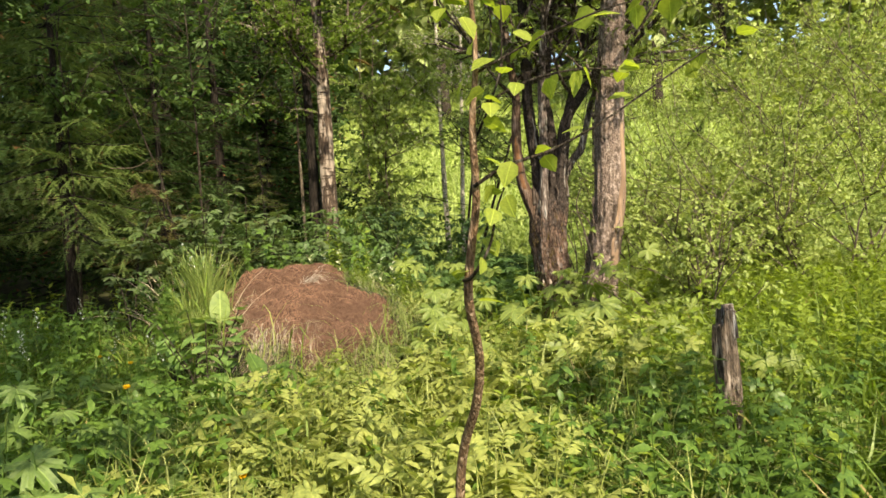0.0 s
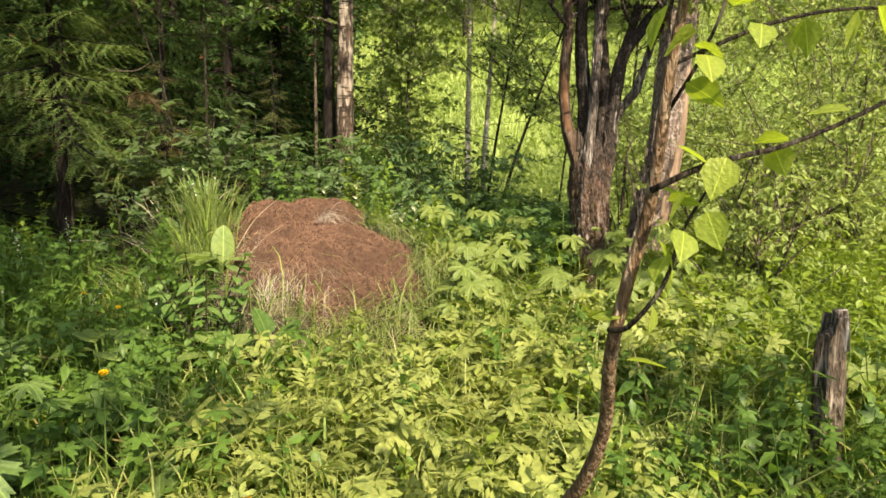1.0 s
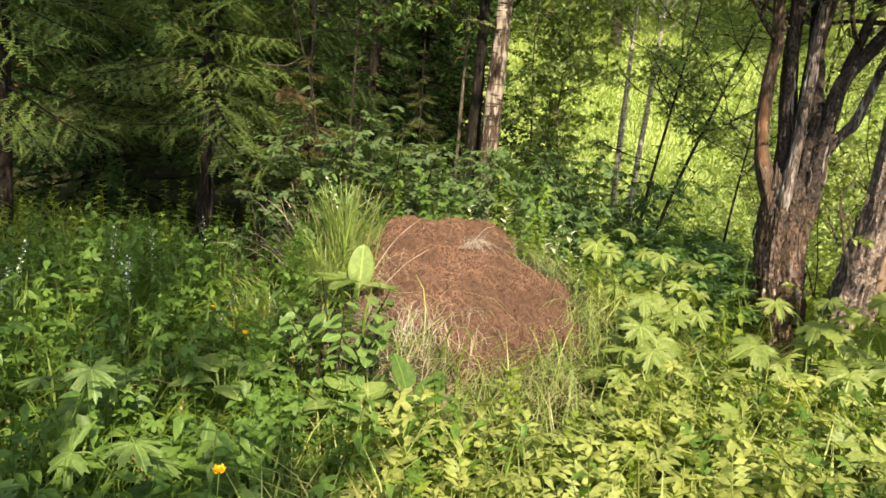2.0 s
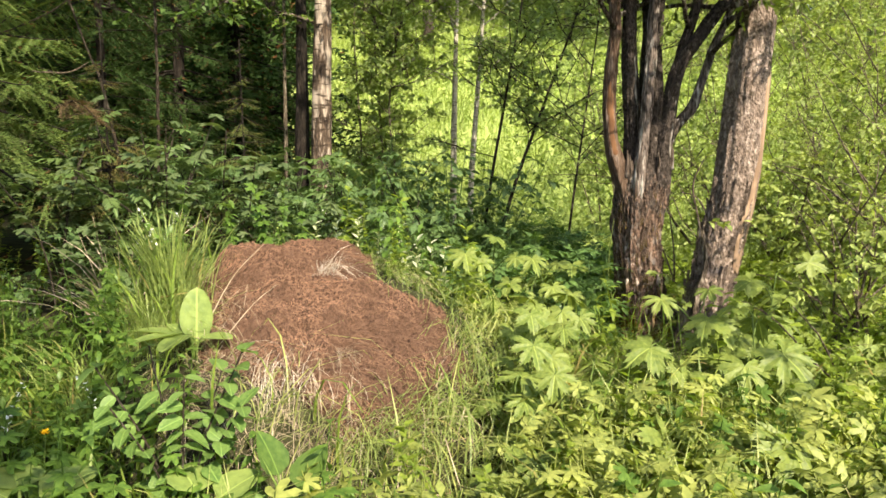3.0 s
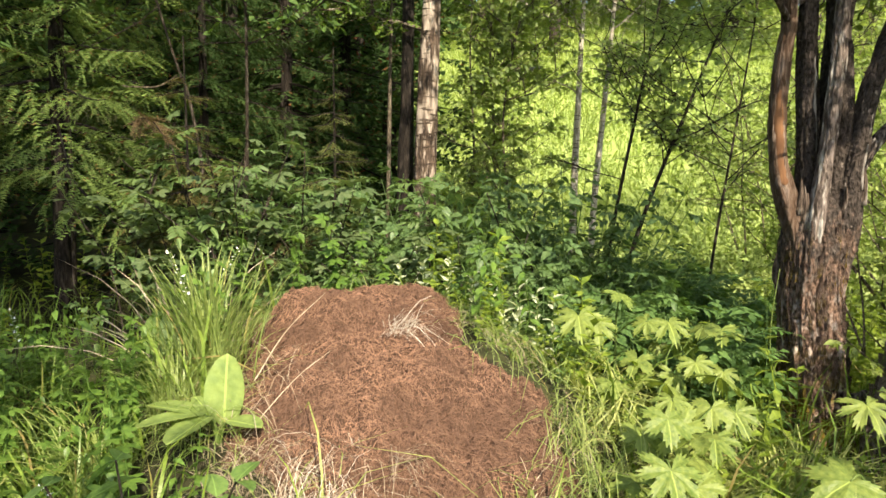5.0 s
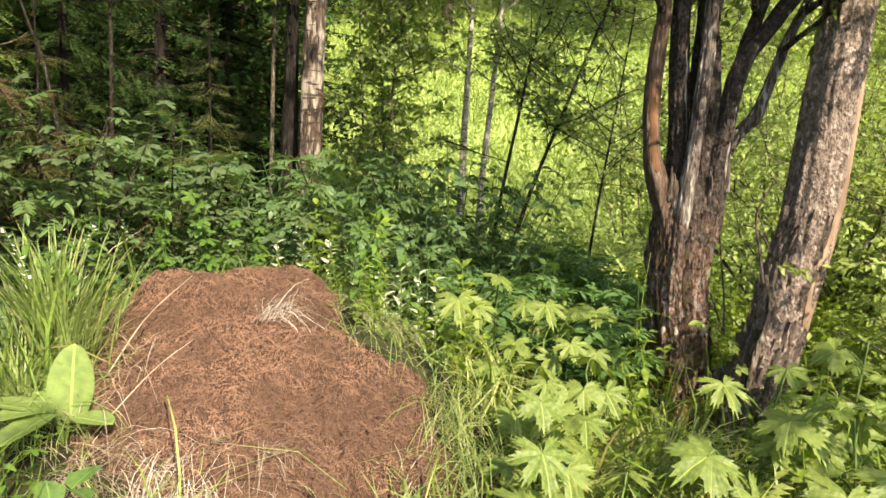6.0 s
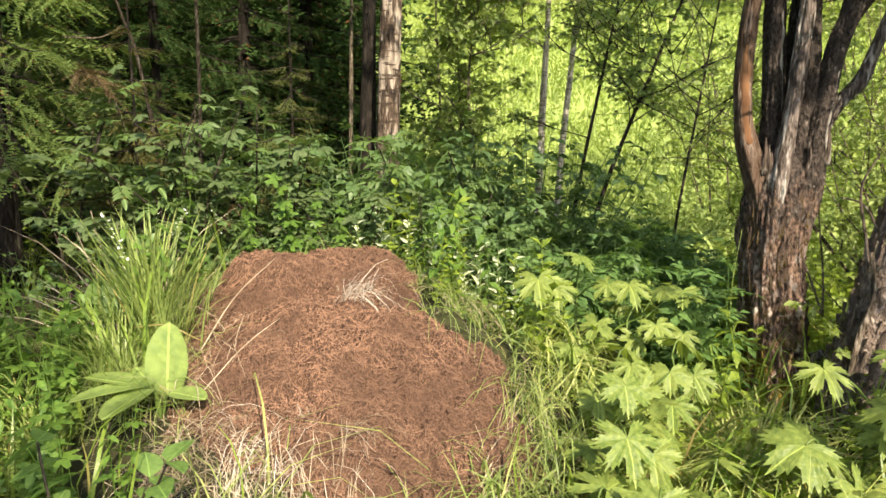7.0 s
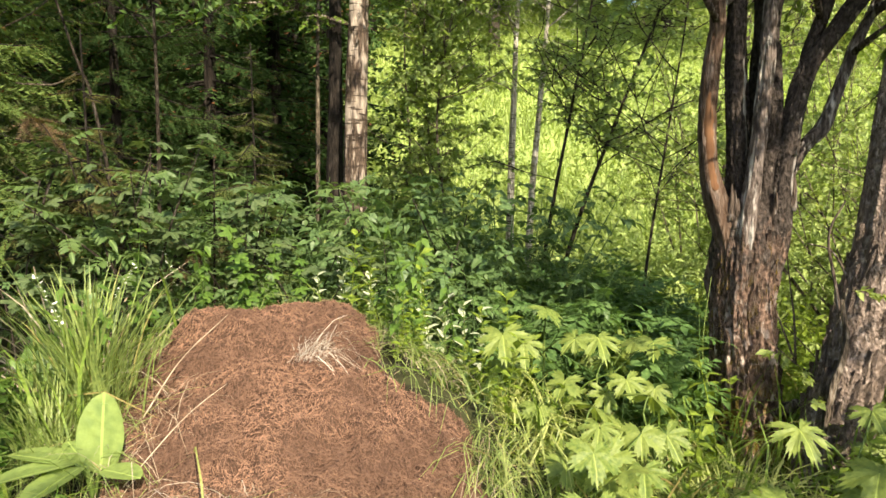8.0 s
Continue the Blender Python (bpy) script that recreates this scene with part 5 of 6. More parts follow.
planted("shrub_thicket", v_shrub, hx[near], hy[near], M_SHRUB, "dark leafy thicket of raspberry canes and shoots", "thicket", prng, (0.4, 1.15), 0.22)
planted("shrub_thicket", v_shrub, hx[~near], hy[~near], M_SHRUB, "taller dark thicket of canes and shoots", "thicket", prng, (0.6, 1.6), 0.22)
hx, hy = spread_points(22, lambda a, b: box_soft(a, b, -2.9, 6.6, -2.0, 7.4, 0.3), (-4.0, 6.3, -1.9, 7.6), prng)
planted("shrub_thicket", v_shrub, hx, hy, M_SHRUB, "leafy raspberry canes at the forest edge", "thicket", prng, (0.5, 1.0))

# meadowsweet and ferns right of the thicket, dark leaves standing in for shade
frond = compound_leaf(prng, 5, 0.4, leaf_shape(0.42, 0.12, 0.2, 0.75, 2), 0.15, 0.30)
v_fern = [herb(prng, 0.75, 9, frond, 0.30, 0.25, 0.1, 0.15, 0.2) for _ in range(4)]
hx, hy = spread_points(210, lambda a, b: off_stems(a, b) * np.maximum(box_soft(a, b, -0.2, 6.9, 1.0, 9.2, 0.5), box_soft(a, b, 0.1, 6.2, 0.75, 7.2, 0.25)), (-0.5, 5.9, 3.0, 9.8), prng)
planted("meadowsweet_patch", v_fern, hx, hy, M_FERN, "patch of feathery meadowsweet and fern leaves, coloured dark for shade", "herbs", prng, (0.6, 1.15))

# bright meadow beyond the trees
def in_meadow(a, b):
    return (a > -0.6 - 0.12 * b) * (np.abs(a - 3) < 4 + 0.55 * b) * np.clip(1.5 - b / 34, 0.2, 1)


v_meadow = [herb(prng, 0.6, 15, LEAF2, 0.12, 0.1, 0.6, 0.2, 0.2, 0.006) for _ in range(4)]
hx, hy = spread_points(3800, in_meadow, (-14, 9.8, 26, 36), prng)
planted("meadow_plants", v_meadow, hx, hy, M_MEADOW, "bright sunlit meadow plants beyond the trees", "meadow", prng, (0.6, 1.3))
gx, gy = spread_points(42000, in_meadow, (-14, 9.8, 26, 36), prng)
stuff("meadow_grass", strewn(blade_shape(0.05, 0.7, 2), turns_of(prng.uniform(0, 6.28, 42000), prng.normal(0, 0.3, 42000), prng.normal(0, 0.25, 42000), prng.uniform(0.35, 0.8, 42000)), place_of(gx, gy)), M_MEADOW, "tall bright meadow grass beyond the trees", "grass")

# the clearing round and behind the path
def out_of_bed(a, b):
    return 1 - box_soft(a, b, -4.0, 1.5, 4.6, 12, 0.4)


hx, hy = spread_points(1500, lambda a, b: out_of_bed(a, b) * np.where((np.abs(a) < 0.5) & (b < 1.2), 0.15, 1), (-10, -7, 12, 9), prng)
planted("small_herbs", v_small, hx, hy, M_SMALL, "low herbs in the clearing round the path", "herbs", prng, (0.8, 1.6))
gx, gy = spread_points(21000, lambda a, b: out_of_bed(a, b) * np.where((np.abs(a) < 0.4) & (b < 1.2), 0.3, 1), (-9, -6, 9, 8), prng)
stuff("grass", strewn(blade_shape(0.034, 0.6, 3), turns_of(prng.uniform(0, 6.28, 21000), prng.normal(0, 0.25, 21000), prng.normal(0, 0.2, 21000), prng.uniform(0.25, 0.5, 21000)), place_of(gx, gy)), M_GRASS, "tall grass in the clearing round the path", "grass")

# bent straw and grass round the needle dome


def straw_patch(name, count, box, seed, tall, label, mat, lean=1.1, where=None, wide=0.009, yaw=(0, 6.28)):
    rng = np.random.default_rng(seed)
    sx, sy = spread_points(count, where or (lambda a, b: a * 0 + 1), box, rng)
    v = strewn(blade_shape(wide, 0.9), turns_of(rng.uniform(*yaw, count), rng.normal(-lean, 0.25, count), rng.normal(0, 0.3, count), rng.uniform(*tall, count)), place_of(sx, sy, 0.03))
    stuff(name, v, mat, label, "straw")


straw_patch("dry_straw", 1250, (-1.68, 4.22, -0.92, 4.92), 5, (0.12, 0.28), "heap of pale dry straw on the front of the anthill", M_STRAW, 1.25)
straw_patch("dry_straw", 420, (-1.1, 3.7, -0.35, 4.5), 6, (0.12, 0.3), "flattened dry straw before the anthill", M_STRAW, 1.25)
straw_patch("dry_straw", 75, (-1.22, 5.58, -1.08, 5.74), 7, (0.14, 0.30), "small tuft of bleached straw on the anthill", M_PALE_STRAW, 0.75, yaw=(-2.2, 0.1))
straw_patch("dry_straw", 130, (-1.38, 4.68, -1.02, 4.92), 17, (0.12, 0.26), "bleached straw at the foot of the anthill", M_PALE_STRAW, 1.2)
straw_patch("bent_grass", 150, (-0.98, 5.75, -0.55, 6.12), 27, (0.16, 0.34), "bent green grass on the shoulder of the anthill", M_SEDGE, 1.05, None, 0.02, (-2.6, -0.4))
straw_patch("dry_straw", 130, (-1.0, 5.78, -0.55, 6.12), 28, (0.14, 0.3), "bent straw on the shoulder of the anthill", M_STRAW, 1.15, None, 0.012, (-2.6, -0.4))
straw_patch("dry_straw", 70, (-1.72, 4.95, -1.5, 5.5), 29, (0.12, 0.3), "dry stalks along the shaded edge of the anthill", M_STRAW, 0.9)
straw_patch("dry_straw", 260, (-2.05, 5.75, -1.75, 6.3), 8, (0.1, 0.25), "dry grass remains beside the anthill", M_STRAW)
rim_band = lambda a, b: off_mound(a, b, 1.02) * (1 - off_mound(a, b, 1.22)) * np.where((a < -1.0) & (b < 5.0), 0.1, 1) * np.where((a > -1.05) & (b > 5.3), 0.15, 1)
straw_patch("bent_grass", 2200, (-2.0, 4.0, 0.0, 6.6), 9, (0.14, 0.32), "long bent grass round the anthill", M_SEDGE, 0.75, rim_band, 0.015)
straw_patch("dry_straw", 500, (-2.0, 4.0, 0.0, 6.6), 10, (0.12, 0.3), "dry grass among the green round the anthill", M_STRAW, 1.0, rim_band)
straw_patch("bent_grass", 420, (-0.75, 4.1, 0.15, 4.95), 12, (0.24, 0.5), "broad bent grass blades before the anthill", M_SEDGE, 1.0, lambda a, b: off_mound(a, b, 1.04), 0.026)
straw_patch("dry_straw", 320, (-0.8, 4.0, 0.0, 4.85), 30, (0.18, 0.42), "long bent straw before the anthill", M_STRAW, 1.1, lambda a, b: off_mound(a, b, 1.04), 0.014)
straw_patch("bent_grass", 1500, (-0.35, 4.45, 1.05, 6.1), 18, (0.2, 0.5), "soft yellowish bent grass between the anthill and the willow", M_YELLOW_GRASS, 0.6, lambda a, b: off_mound(a, b, 1.1) * off_stems(a, b), 0.02)

# ---------------------------------------------------------------- single plants and small things


def turned(yaw=0.0, pitch=0.0, roll=0.0, size=1.0, at=(0, 0, 0)):
    return Matrix.Translation(at) @ Matrix.Rotation(yaw, 4, "Z") @ Matrix.Rotation(pitch, 4, "X") @ Matrix.Rotation(roll, 4, "Y") @ Matrix.Scale(size, 4)


def leaf_mesh(name, shape, mat):
    return mesh_from(name, *shape, mat, True)


ALDER = leaf_mesh("alder_leaf", leaf_shape(0.82, 0.10, 0.12, 0.72, 6, 0.06), M_ALDER_LEAF)
LOBED = [leaf_mesh("lobed_leaf", lobed_shape(n, d, 0.13, 2.65, c, 12), M_MONK) for c, n, d in ((0.16, 7, 0.44), (0.28, 7, 0.56), (0.2, 5, 0.36), (0.1, 5, 0.46))]
LOBED_DARK = [leaf_mesh("lobed_leaf", lobed_shape(7, 0.5, 0.10, 2.6, c, 8), M_LOBED_DARK) for c in (0.10, 0.22)]
BROAD = leaf_mesh("broad_leaf", leaf_shape(0.56, 0.12, 0.05, 0.92, 16, 0.01, 0.5), M_DOCK)
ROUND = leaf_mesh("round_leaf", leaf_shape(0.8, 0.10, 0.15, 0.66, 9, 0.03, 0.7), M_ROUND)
# lit copy of the round leaf: a paler colour stands for sunlight
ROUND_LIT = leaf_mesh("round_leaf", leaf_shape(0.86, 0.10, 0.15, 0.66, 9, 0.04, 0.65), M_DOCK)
OVAL = leaf_mesh("oval_leaf", leaf_shape(0.64, 0.14, 0.16, 0.8, 6, 0.02, 0.75), M_OVAL)


def alder_sapling():
    """The young alder that the path passes: a crooked reddish stem with round bright leaves."""
    root = thing("alder_sapling", -0.02, 2.25, float(ground_z(-0.02, 2.25)), "young alder sapling with a crooked reddish stem and bright leaves", "sapling")
    base = np.array(root.location)
    line = np.array([(-0.03, 2.25, 0.08), (0.0, 2.10, 0.72), (0.06, 1.92, 1.0), (0.075, 1.83, 1.15), (0.055, 1.72, 1.32), (0.07, 1.69, 1.45), (0.09, 1.66, 1.57), (0.09, 1.60, 1.75), (0.11, 1.60, 1.95), (0.09, 1.62, 2.4)]) - base
    p = curve_through(line, 60)
    part("stem", tube(p, np.interp(np.linspace(0, 1, 60), [0, 0.4, 0.75, 1], [0.015, 0.012, 0.0085, 0.0045]), 12, 0.14, 3.0), B_ALDER, root, "reddish-brown stem")
    rng = np.random.default_rng(8)
    twigs = [
        [(0.085, 1.64, 1.60), (0.15, 1.61, 1.637), (0.211, 1.60, 1.654), (0.273, 1.60, 1.671), (0.394, 1.60, 1.726), (0.564, 1.60, 1.827), (0.70, 1.60, 1.905)],
        [(0.045, 1.70, 1.37), (0.07, 1.67, 1.385), (0.114, 1.65, 1.455), (0.135, 1.64, 1.538), (0.16, 1.62, 1.60)],
        [(0.09, 1.62, 1.70), (0.14, 1.60, 1.80), (0.17, 1.60, 1.9), (0.18, 1.60, 2.1)],
        [(0.10, 1.60, 1.78), (0.22, 1.58, 1.83), (0.34, 1.58, 1.85), (0.46, 1.58, 1.84)],
        [(0.09, 1.6, 1.95), (0.04, 1.58, 2.02), (0.0, 1.56, 2.10)],
        [(0.10, 1.60, 1.86), (0.26, 1.58, 1.93), (0.42, 1.56, 1.98), (0.58, 1.54, 2.0)],
    ]
    stalk = mesh_from("leaf_stalk", *sticks(np.array([[0, -0.25, 0.02]]), np.array([[0, 0.02, 0]]), 0.012), M_STEM)
    spots = []
    for i, tw in enumerate(twigs):
        q = curve_through(np.array(tw) - base, 18)
        part("twig", tube(q, np.linspace(0.0052 if i < 2 else 0.0032, 0.0018, 18), 7, 0.1, i * 1.0), B_DARK, root)
        for s in (5, 7, 9, 11, 13, 15, 16, 17):
            spots.append(q[s])
    for s in (26, 30, 34, 37, 40, 43, 46, 48, 50, 52, 54, 56, 57, 59):
        spots.append(p[s])
    for i, s in enumerate(spots):
        yaw = rng.uniform(0, 6.28)
        off = Vector((math.sin(-yaw), math.cos(yaw), 0)) * 0.025
        leaf = part("leaf", ALDER, None, root)
        leaf.matrix_local = turned(yaw, rng.normal(-0.6, 0.4), rng.normal(0, 0.5), rng.uniform(0.045, 0.07), Vector(s) + off)
        part("leaf_stalk", stalk, None, leaf)


alder_sapling()


def lobed_plant(x, y, top, leaves, seed, size, label, name="lobed_herb", meshes=None):
    """A tall herb with big palmate leaves on long stalks."""
    root = thing(name, x, y, float(ground_z(x, y)), label, "plant", "tall herbs with lobed leaves")
    tall = max(0.16, top - 0.06 - float(ground_z(x, y)))
    rng = np.random.default_rng(seed)
    stem = curve_through([(0, 0, -0.04), (rng.normal(0, 0.02), rng.normal(0, 0.02), tall * 0.5), (rng.normal(0, 0.04), rng.normal(0, 0.04), tall)], 14)
    part("stem", tube(stem, np.linspace(0.008, 0.004, 14), 8), M_STEM, root)
    for i in range(leaves):
        s = 3 + int(10 * i / max(1, leaves - 1))
        a = i * 2.4 + rng.normal(0, 0.25)
        p = stem[s]
        ln = tall * rng.uniform(0.16, 0.34) * (1.15 - s / 26)
        q = p + np.array([math.sin(-a) * ln, math.cos(a) * ln, ln * rng.uniform(0.25, 0.65)])
        mid = (p + q) / 2 + np.array([0, 0, 0.03])
        leaf = part("leaf", (meshes or LOBED)[i % len(meshes or LOBED)], None, root)
        leaf.matrix_local = Matrix.Translation(q) @ Matrix.Rotation(rng.normal(0.35, 0.3), 4, "X") @ turned(a, rng.normal(-0.3, 0.3), rng.normal(0, 0.25), size * rng.uniform(0.75, 1.1))
        part("leaf_stalk", tube(curve_through([p, mid, q], 8), np.linspace(0.004, 0.003, 8), 6), M_STEM, root)
    return root


for lx, ly, top, n, sd, size in ((0.30, 6.75, 1.0, 8, 3, 0.14), (0.14, 6.0, 1.05, 6, 5, 0.12), (-0.12, 5.6, 1.0, 5, 6, 0.11), (-0.03, 5.2, 1.0, 5, 7, 0.12), (-0.07, 4.9, 0.98, 5, 8, 0.12), (0.02, 4.6, 0.92, 5, 9, 0.13), (-0.02, 5.35, 1.02, 6, 10, 0.14), (0.28, 5.6, 1.02, 6, 24, 0.13), (-0.2, 4.75, 0.86, 6, 25, 0.13), (0.16, 4.85, 0.84, 6, 26, 0.13)):
    lobed_plant(lx, ly, top, n, sd, size, "tall herb with bright deeply lobed leaves beside the anthill")
for lx, ly, top, n, sd, size in ((1.25, 5.45, 1.05, 8, 11, 0.15), (1.5, 5.6, 1.2, 8, 12, 0.14), (0.98, 4.95, 1.1, 7, 13, 0.16), (0.62, 5.0, 0.92, 7, 22, 0.14), (1.5, 4.4, 0.8, 7, 16, 0.13), (0.7, 3.9, 0.7, 6, 17, 0.13), (0.2, 4.2, 0.62, 6, 18, 0.12), (-0.15, 3.6, 0.6, 6, 19, 0.12), (0.4, 3.3, 0.62, 6, 20, 0.12), (1.9, 5.9, 0.95, 7, 21, 0.13)):
    lobed_plant(lx, ly, top, n, sd, size, "herb with deeply lobed leaves before the willows")
for lx, ly, top, n, sd, size in ((-1.30, 2.15, 0.78, 8, 31, 0.16), (-1.62, 2.45, 0.8, 8, 32, 0.15), (-1.0, 2.0, 0.7, 7, 33, 0.14), (-1.9, 3.0, 0.85, 8, 34, 0.13), (-2.3, 3.4, 0.9, 8, 35, 0.12), (-1.2, 2.9, 0.75, 7, 36, 0.12), (-1.5, 2.3, 0.72, 8, 37, 0.17), (-1.75, 2.2, 0.75, 8, 38, 0.17), (-1.15, 2.35, 0.62, 7, 39, 0.13), (-2.0, 2.6, 0.8, 8, 40, 0.15)):
    lobed_plant(lx, ly, top, n, sd, size, "coarse herb with large green lobed leaves beside the path", meshes=LOBED_DARK)


def lobed_clump(x, y, leaves, seed, label):
    """A tall herb whose large leaves stand where they are given: each (x, y, height, radius)."""
    g = float(ground_z(x, y))
    root = thing("lobed_herb", x, y, g, label, "plant", "tall herbs with lobed leaves")
    rng = np.random.default_rng(seed)
    top = max(l[2] for l in leaves) - g
    stem = curve_through([(0, 0, -0.04), (0.01, 0.02, top * 0.5), (0.0, -0.02, top * 0.85)], 14)
    part("stem", tube(stem, np.linspace(0.008, 0.004, 14), 8), M_STEM, root)
    for i, (lx, ly, lz, size) in enumerate(leaves):
        q = np.array([lx - x, ly - y, lz - g])
        p = stem[int(np.clip(13 * (q[2] - 0.12) / (top * 0.85), 3, 13))]
        leaf = part("leaf", LOBED[(i + seed) % 4], None, root)
        leaf.matrix_local = turned(math.pi + rng.normal(0, 0.5), rng.normal(-0.55, 0.18), rng.normal(0, 0.25), size, q + np.array([0, 0.3 * size, 0.2 * size]))
        part("leaf_stalk", tube(curve_through([p, (p + q) / 2 + np.array([0, 0, 0.04]), q + np.array([0, 0.3 * size, 0.2 * size])], 8), np.linspace(0.004, 0.003, 8), 6), M_STEM, root)


BRIGHT_HERB = "tall herb with bright deeply lobed leaves beside the anthill"
lobed_clump(-0.14, 5.92, [(-0.34, 5.62, 1.23, 0.125), (-0.25, 5.68, 1.19, 0.10), (-0.14, 5.8, 1.31, 0.095), (-0.10, 5.5, 1.09, 0.09), (-0.02, 5.75, 1.2, 0.08), (-0.3, 5.85, 1.05, 0.10), (-0.2, 5.5, 0.98, 0.09)], 0, BRIGHT_HERB)
lobed_clump(0.2, 6.05, [(0.10, 5.85, 1.17, 0.115), (0.30, 6.0, 1.13, 0.08), (0.42, 6.1, 1.09, 0.115), (0.22, 5.8, 1.0, 0.10), (0.36, 5.85, 0.95, 0.09)], 1, BRIGHT_HERB)
lobed_clump(0.0, 5.15, [(-0.09, 4.95, 1.03, 0.10), (0.02, 4.95, 0.97, 0.11), (0.10, 5.05, 0.93, 0.10), (-0.02, 5.2, 1.02, 0.09), (0.14, 5.25, 0.98, 0.09), (-0.15, 5.1, 0.92, 0.09), (-0.02, 4.8, 0.86, 0.10)], 2, BRIGHT_HERB)
SHADE_HERB = "herb with deeply lobed leaves before the willows"
lobed_clump(0.80, 5.12, [(0.60, 5.05, 1.08, 0.11), (0.78, 4.9, 1.0, 0.13), (0.80, 5.0, 0.88, 0.11), (0.87, 4.95, 0.97, 0.13), (0.88, 4.7, 0.82, 0.14), (1.05, 5.1, 0.85, 0.11), (0.74, 4.75, 0.74, 0.12), (0.92, 5.2, 1.1, 0.09)], 1, SHADE_HERB)
lobed_clump(0.32, 4.35, [(0.28, 4.18, 0.70, 0.165), (0.12, 4.3, 0.64, 0.12), (0.45, 4.3, 0.62, 0.13), (0.3, 4.5, 0.66, 0.11), (0.2, 4.05, 0.54, 0.12), (0.42, 4.05, 0.5, 0.12)], 3, SHADE_HERB)
lobed_clump(-0.3, 4.25, [(-0.38, 4.1, 0.60, 0.09), (-0.22, 4.15, 0.64, 0.10), (-0.28, 4.35, 0.62, 0.08), (-0.4, 4.3, 0.52, 0.08), (-0.18, 4.0, 0.5, 0.09)], 0, SHADE_HERB)

lrng = np.random.default_rng(77)
for i in range(30):
    lx, ly = lrng.uniform(-0.5, 2.2), lrng.uniform(3.0, 5.9)
    if off_mound(lx, ly, 1.25) > 0.5 and not (-0.4 < lx < 1.0 and ly > 4.2) and math.hypot(lx - 1.3, ly - 6.4) > 0.5:
        lobed_plant(lx, ly, float(ground_z(lx, ly)) + lrng.uniform(0.3, 0.55), 6, 800 + i, lrng.uniform(0.09, 0.13), "herb with deeply lobed leaves before the willows")


def leaf_rosette(name, x, y, leaves, mesh, label, stalk=0.05, lift=0.0):
    """A plant of few large leaves: each (yaw, pitch, length, height of its foot)."""
    root = thing(name, x, y, float(ground_z(x, y)), label, "plant")
    for yaw, pitch, size, h in leaves:
        leaf = part("leaf", mesh, None, root)
        foot = Vector((math.sin(-yaw) * stalk, math.cos(yaw) * stalk, h))
        leaf.matrix_local = turned(yaw, pitch, 0.1, size, foot)
        part("leaf_stalk", tube(curve_through([(0, 0, -0.03), (foot.x * 0.4, foot.y * 0.4, h * 0.6), tuple(foot)], 8), np.linspace(0.007, 0.005, 8), 7), M_STEM, root)
    return root


leaf_rosette("dock_plant", -1.70, 4.98, [(0.05, 1.42, 0.27, 0.05), (1.45, 0.12, 0.25, 0.10), (2.2, 0.0, 0.24, 0.12), (2.9, -0.05, 0.22, 0.12), (-2.0, 0.1, 0.17, 0.10), (0.9, 0.4, 0.15, 0.08)], BROAD, "dock plant with big upright pale green leaves beside the anthill")
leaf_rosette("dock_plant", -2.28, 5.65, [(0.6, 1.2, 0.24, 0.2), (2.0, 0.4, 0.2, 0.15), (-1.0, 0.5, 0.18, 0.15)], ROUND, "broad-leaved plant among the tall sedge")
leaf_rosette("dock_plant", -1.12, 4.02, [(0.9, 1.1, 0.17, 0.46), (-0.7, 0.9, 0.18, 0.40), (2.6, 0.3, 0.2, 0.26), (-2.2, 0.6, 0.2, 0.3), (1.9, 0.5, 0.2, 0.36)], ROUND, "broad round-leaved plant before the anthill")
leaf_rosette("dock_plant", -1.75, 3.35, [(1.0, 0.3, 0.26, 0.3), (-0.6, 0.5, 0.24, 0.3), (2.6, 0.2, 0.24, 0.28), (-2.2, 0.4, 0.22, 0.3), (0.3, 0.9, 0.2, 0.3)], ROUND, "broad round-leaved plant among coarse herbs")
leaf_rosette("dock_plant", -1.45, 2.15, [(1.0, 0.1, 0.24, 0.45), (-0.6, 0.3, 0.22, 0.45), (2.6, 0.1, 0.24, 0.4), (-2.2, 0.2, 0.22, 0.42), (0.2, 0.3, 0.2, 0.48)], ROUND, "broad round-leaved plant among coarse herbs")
leaf_rosette("dock_plant", -1.40, 3.98, [(0.6, 0.3, 0.19, 0.42), (-0.9, 0.4, 0.18, 0.40), (2.2, 0.1, 0.19, 0.38), (-2.6, 0.2, 0.17, 0.38)], ROUND_LIT, "round-leaved plant before the anthill, leaves coloured as sunlit")
leaf_rosette("dock_plant", -1.98, 3.98, [(0.6, 0.2, 0.20, 0.44), (-0.9, 0.3, 0.2, 0.42), (2.2, 0.1, 0.2, 0.40), (-2.4, 0.1, 0.19, 0.40), (1.4, 0.4, 0.17, 0.43)], ROUND_LIT, "round-leaved plant before the anthill, leaves coloured as sunlit")


lobed_plant(0.72, 4.15, 0.78, 5, 41, 0.18, "herb with very large lobed leaves before the willows")


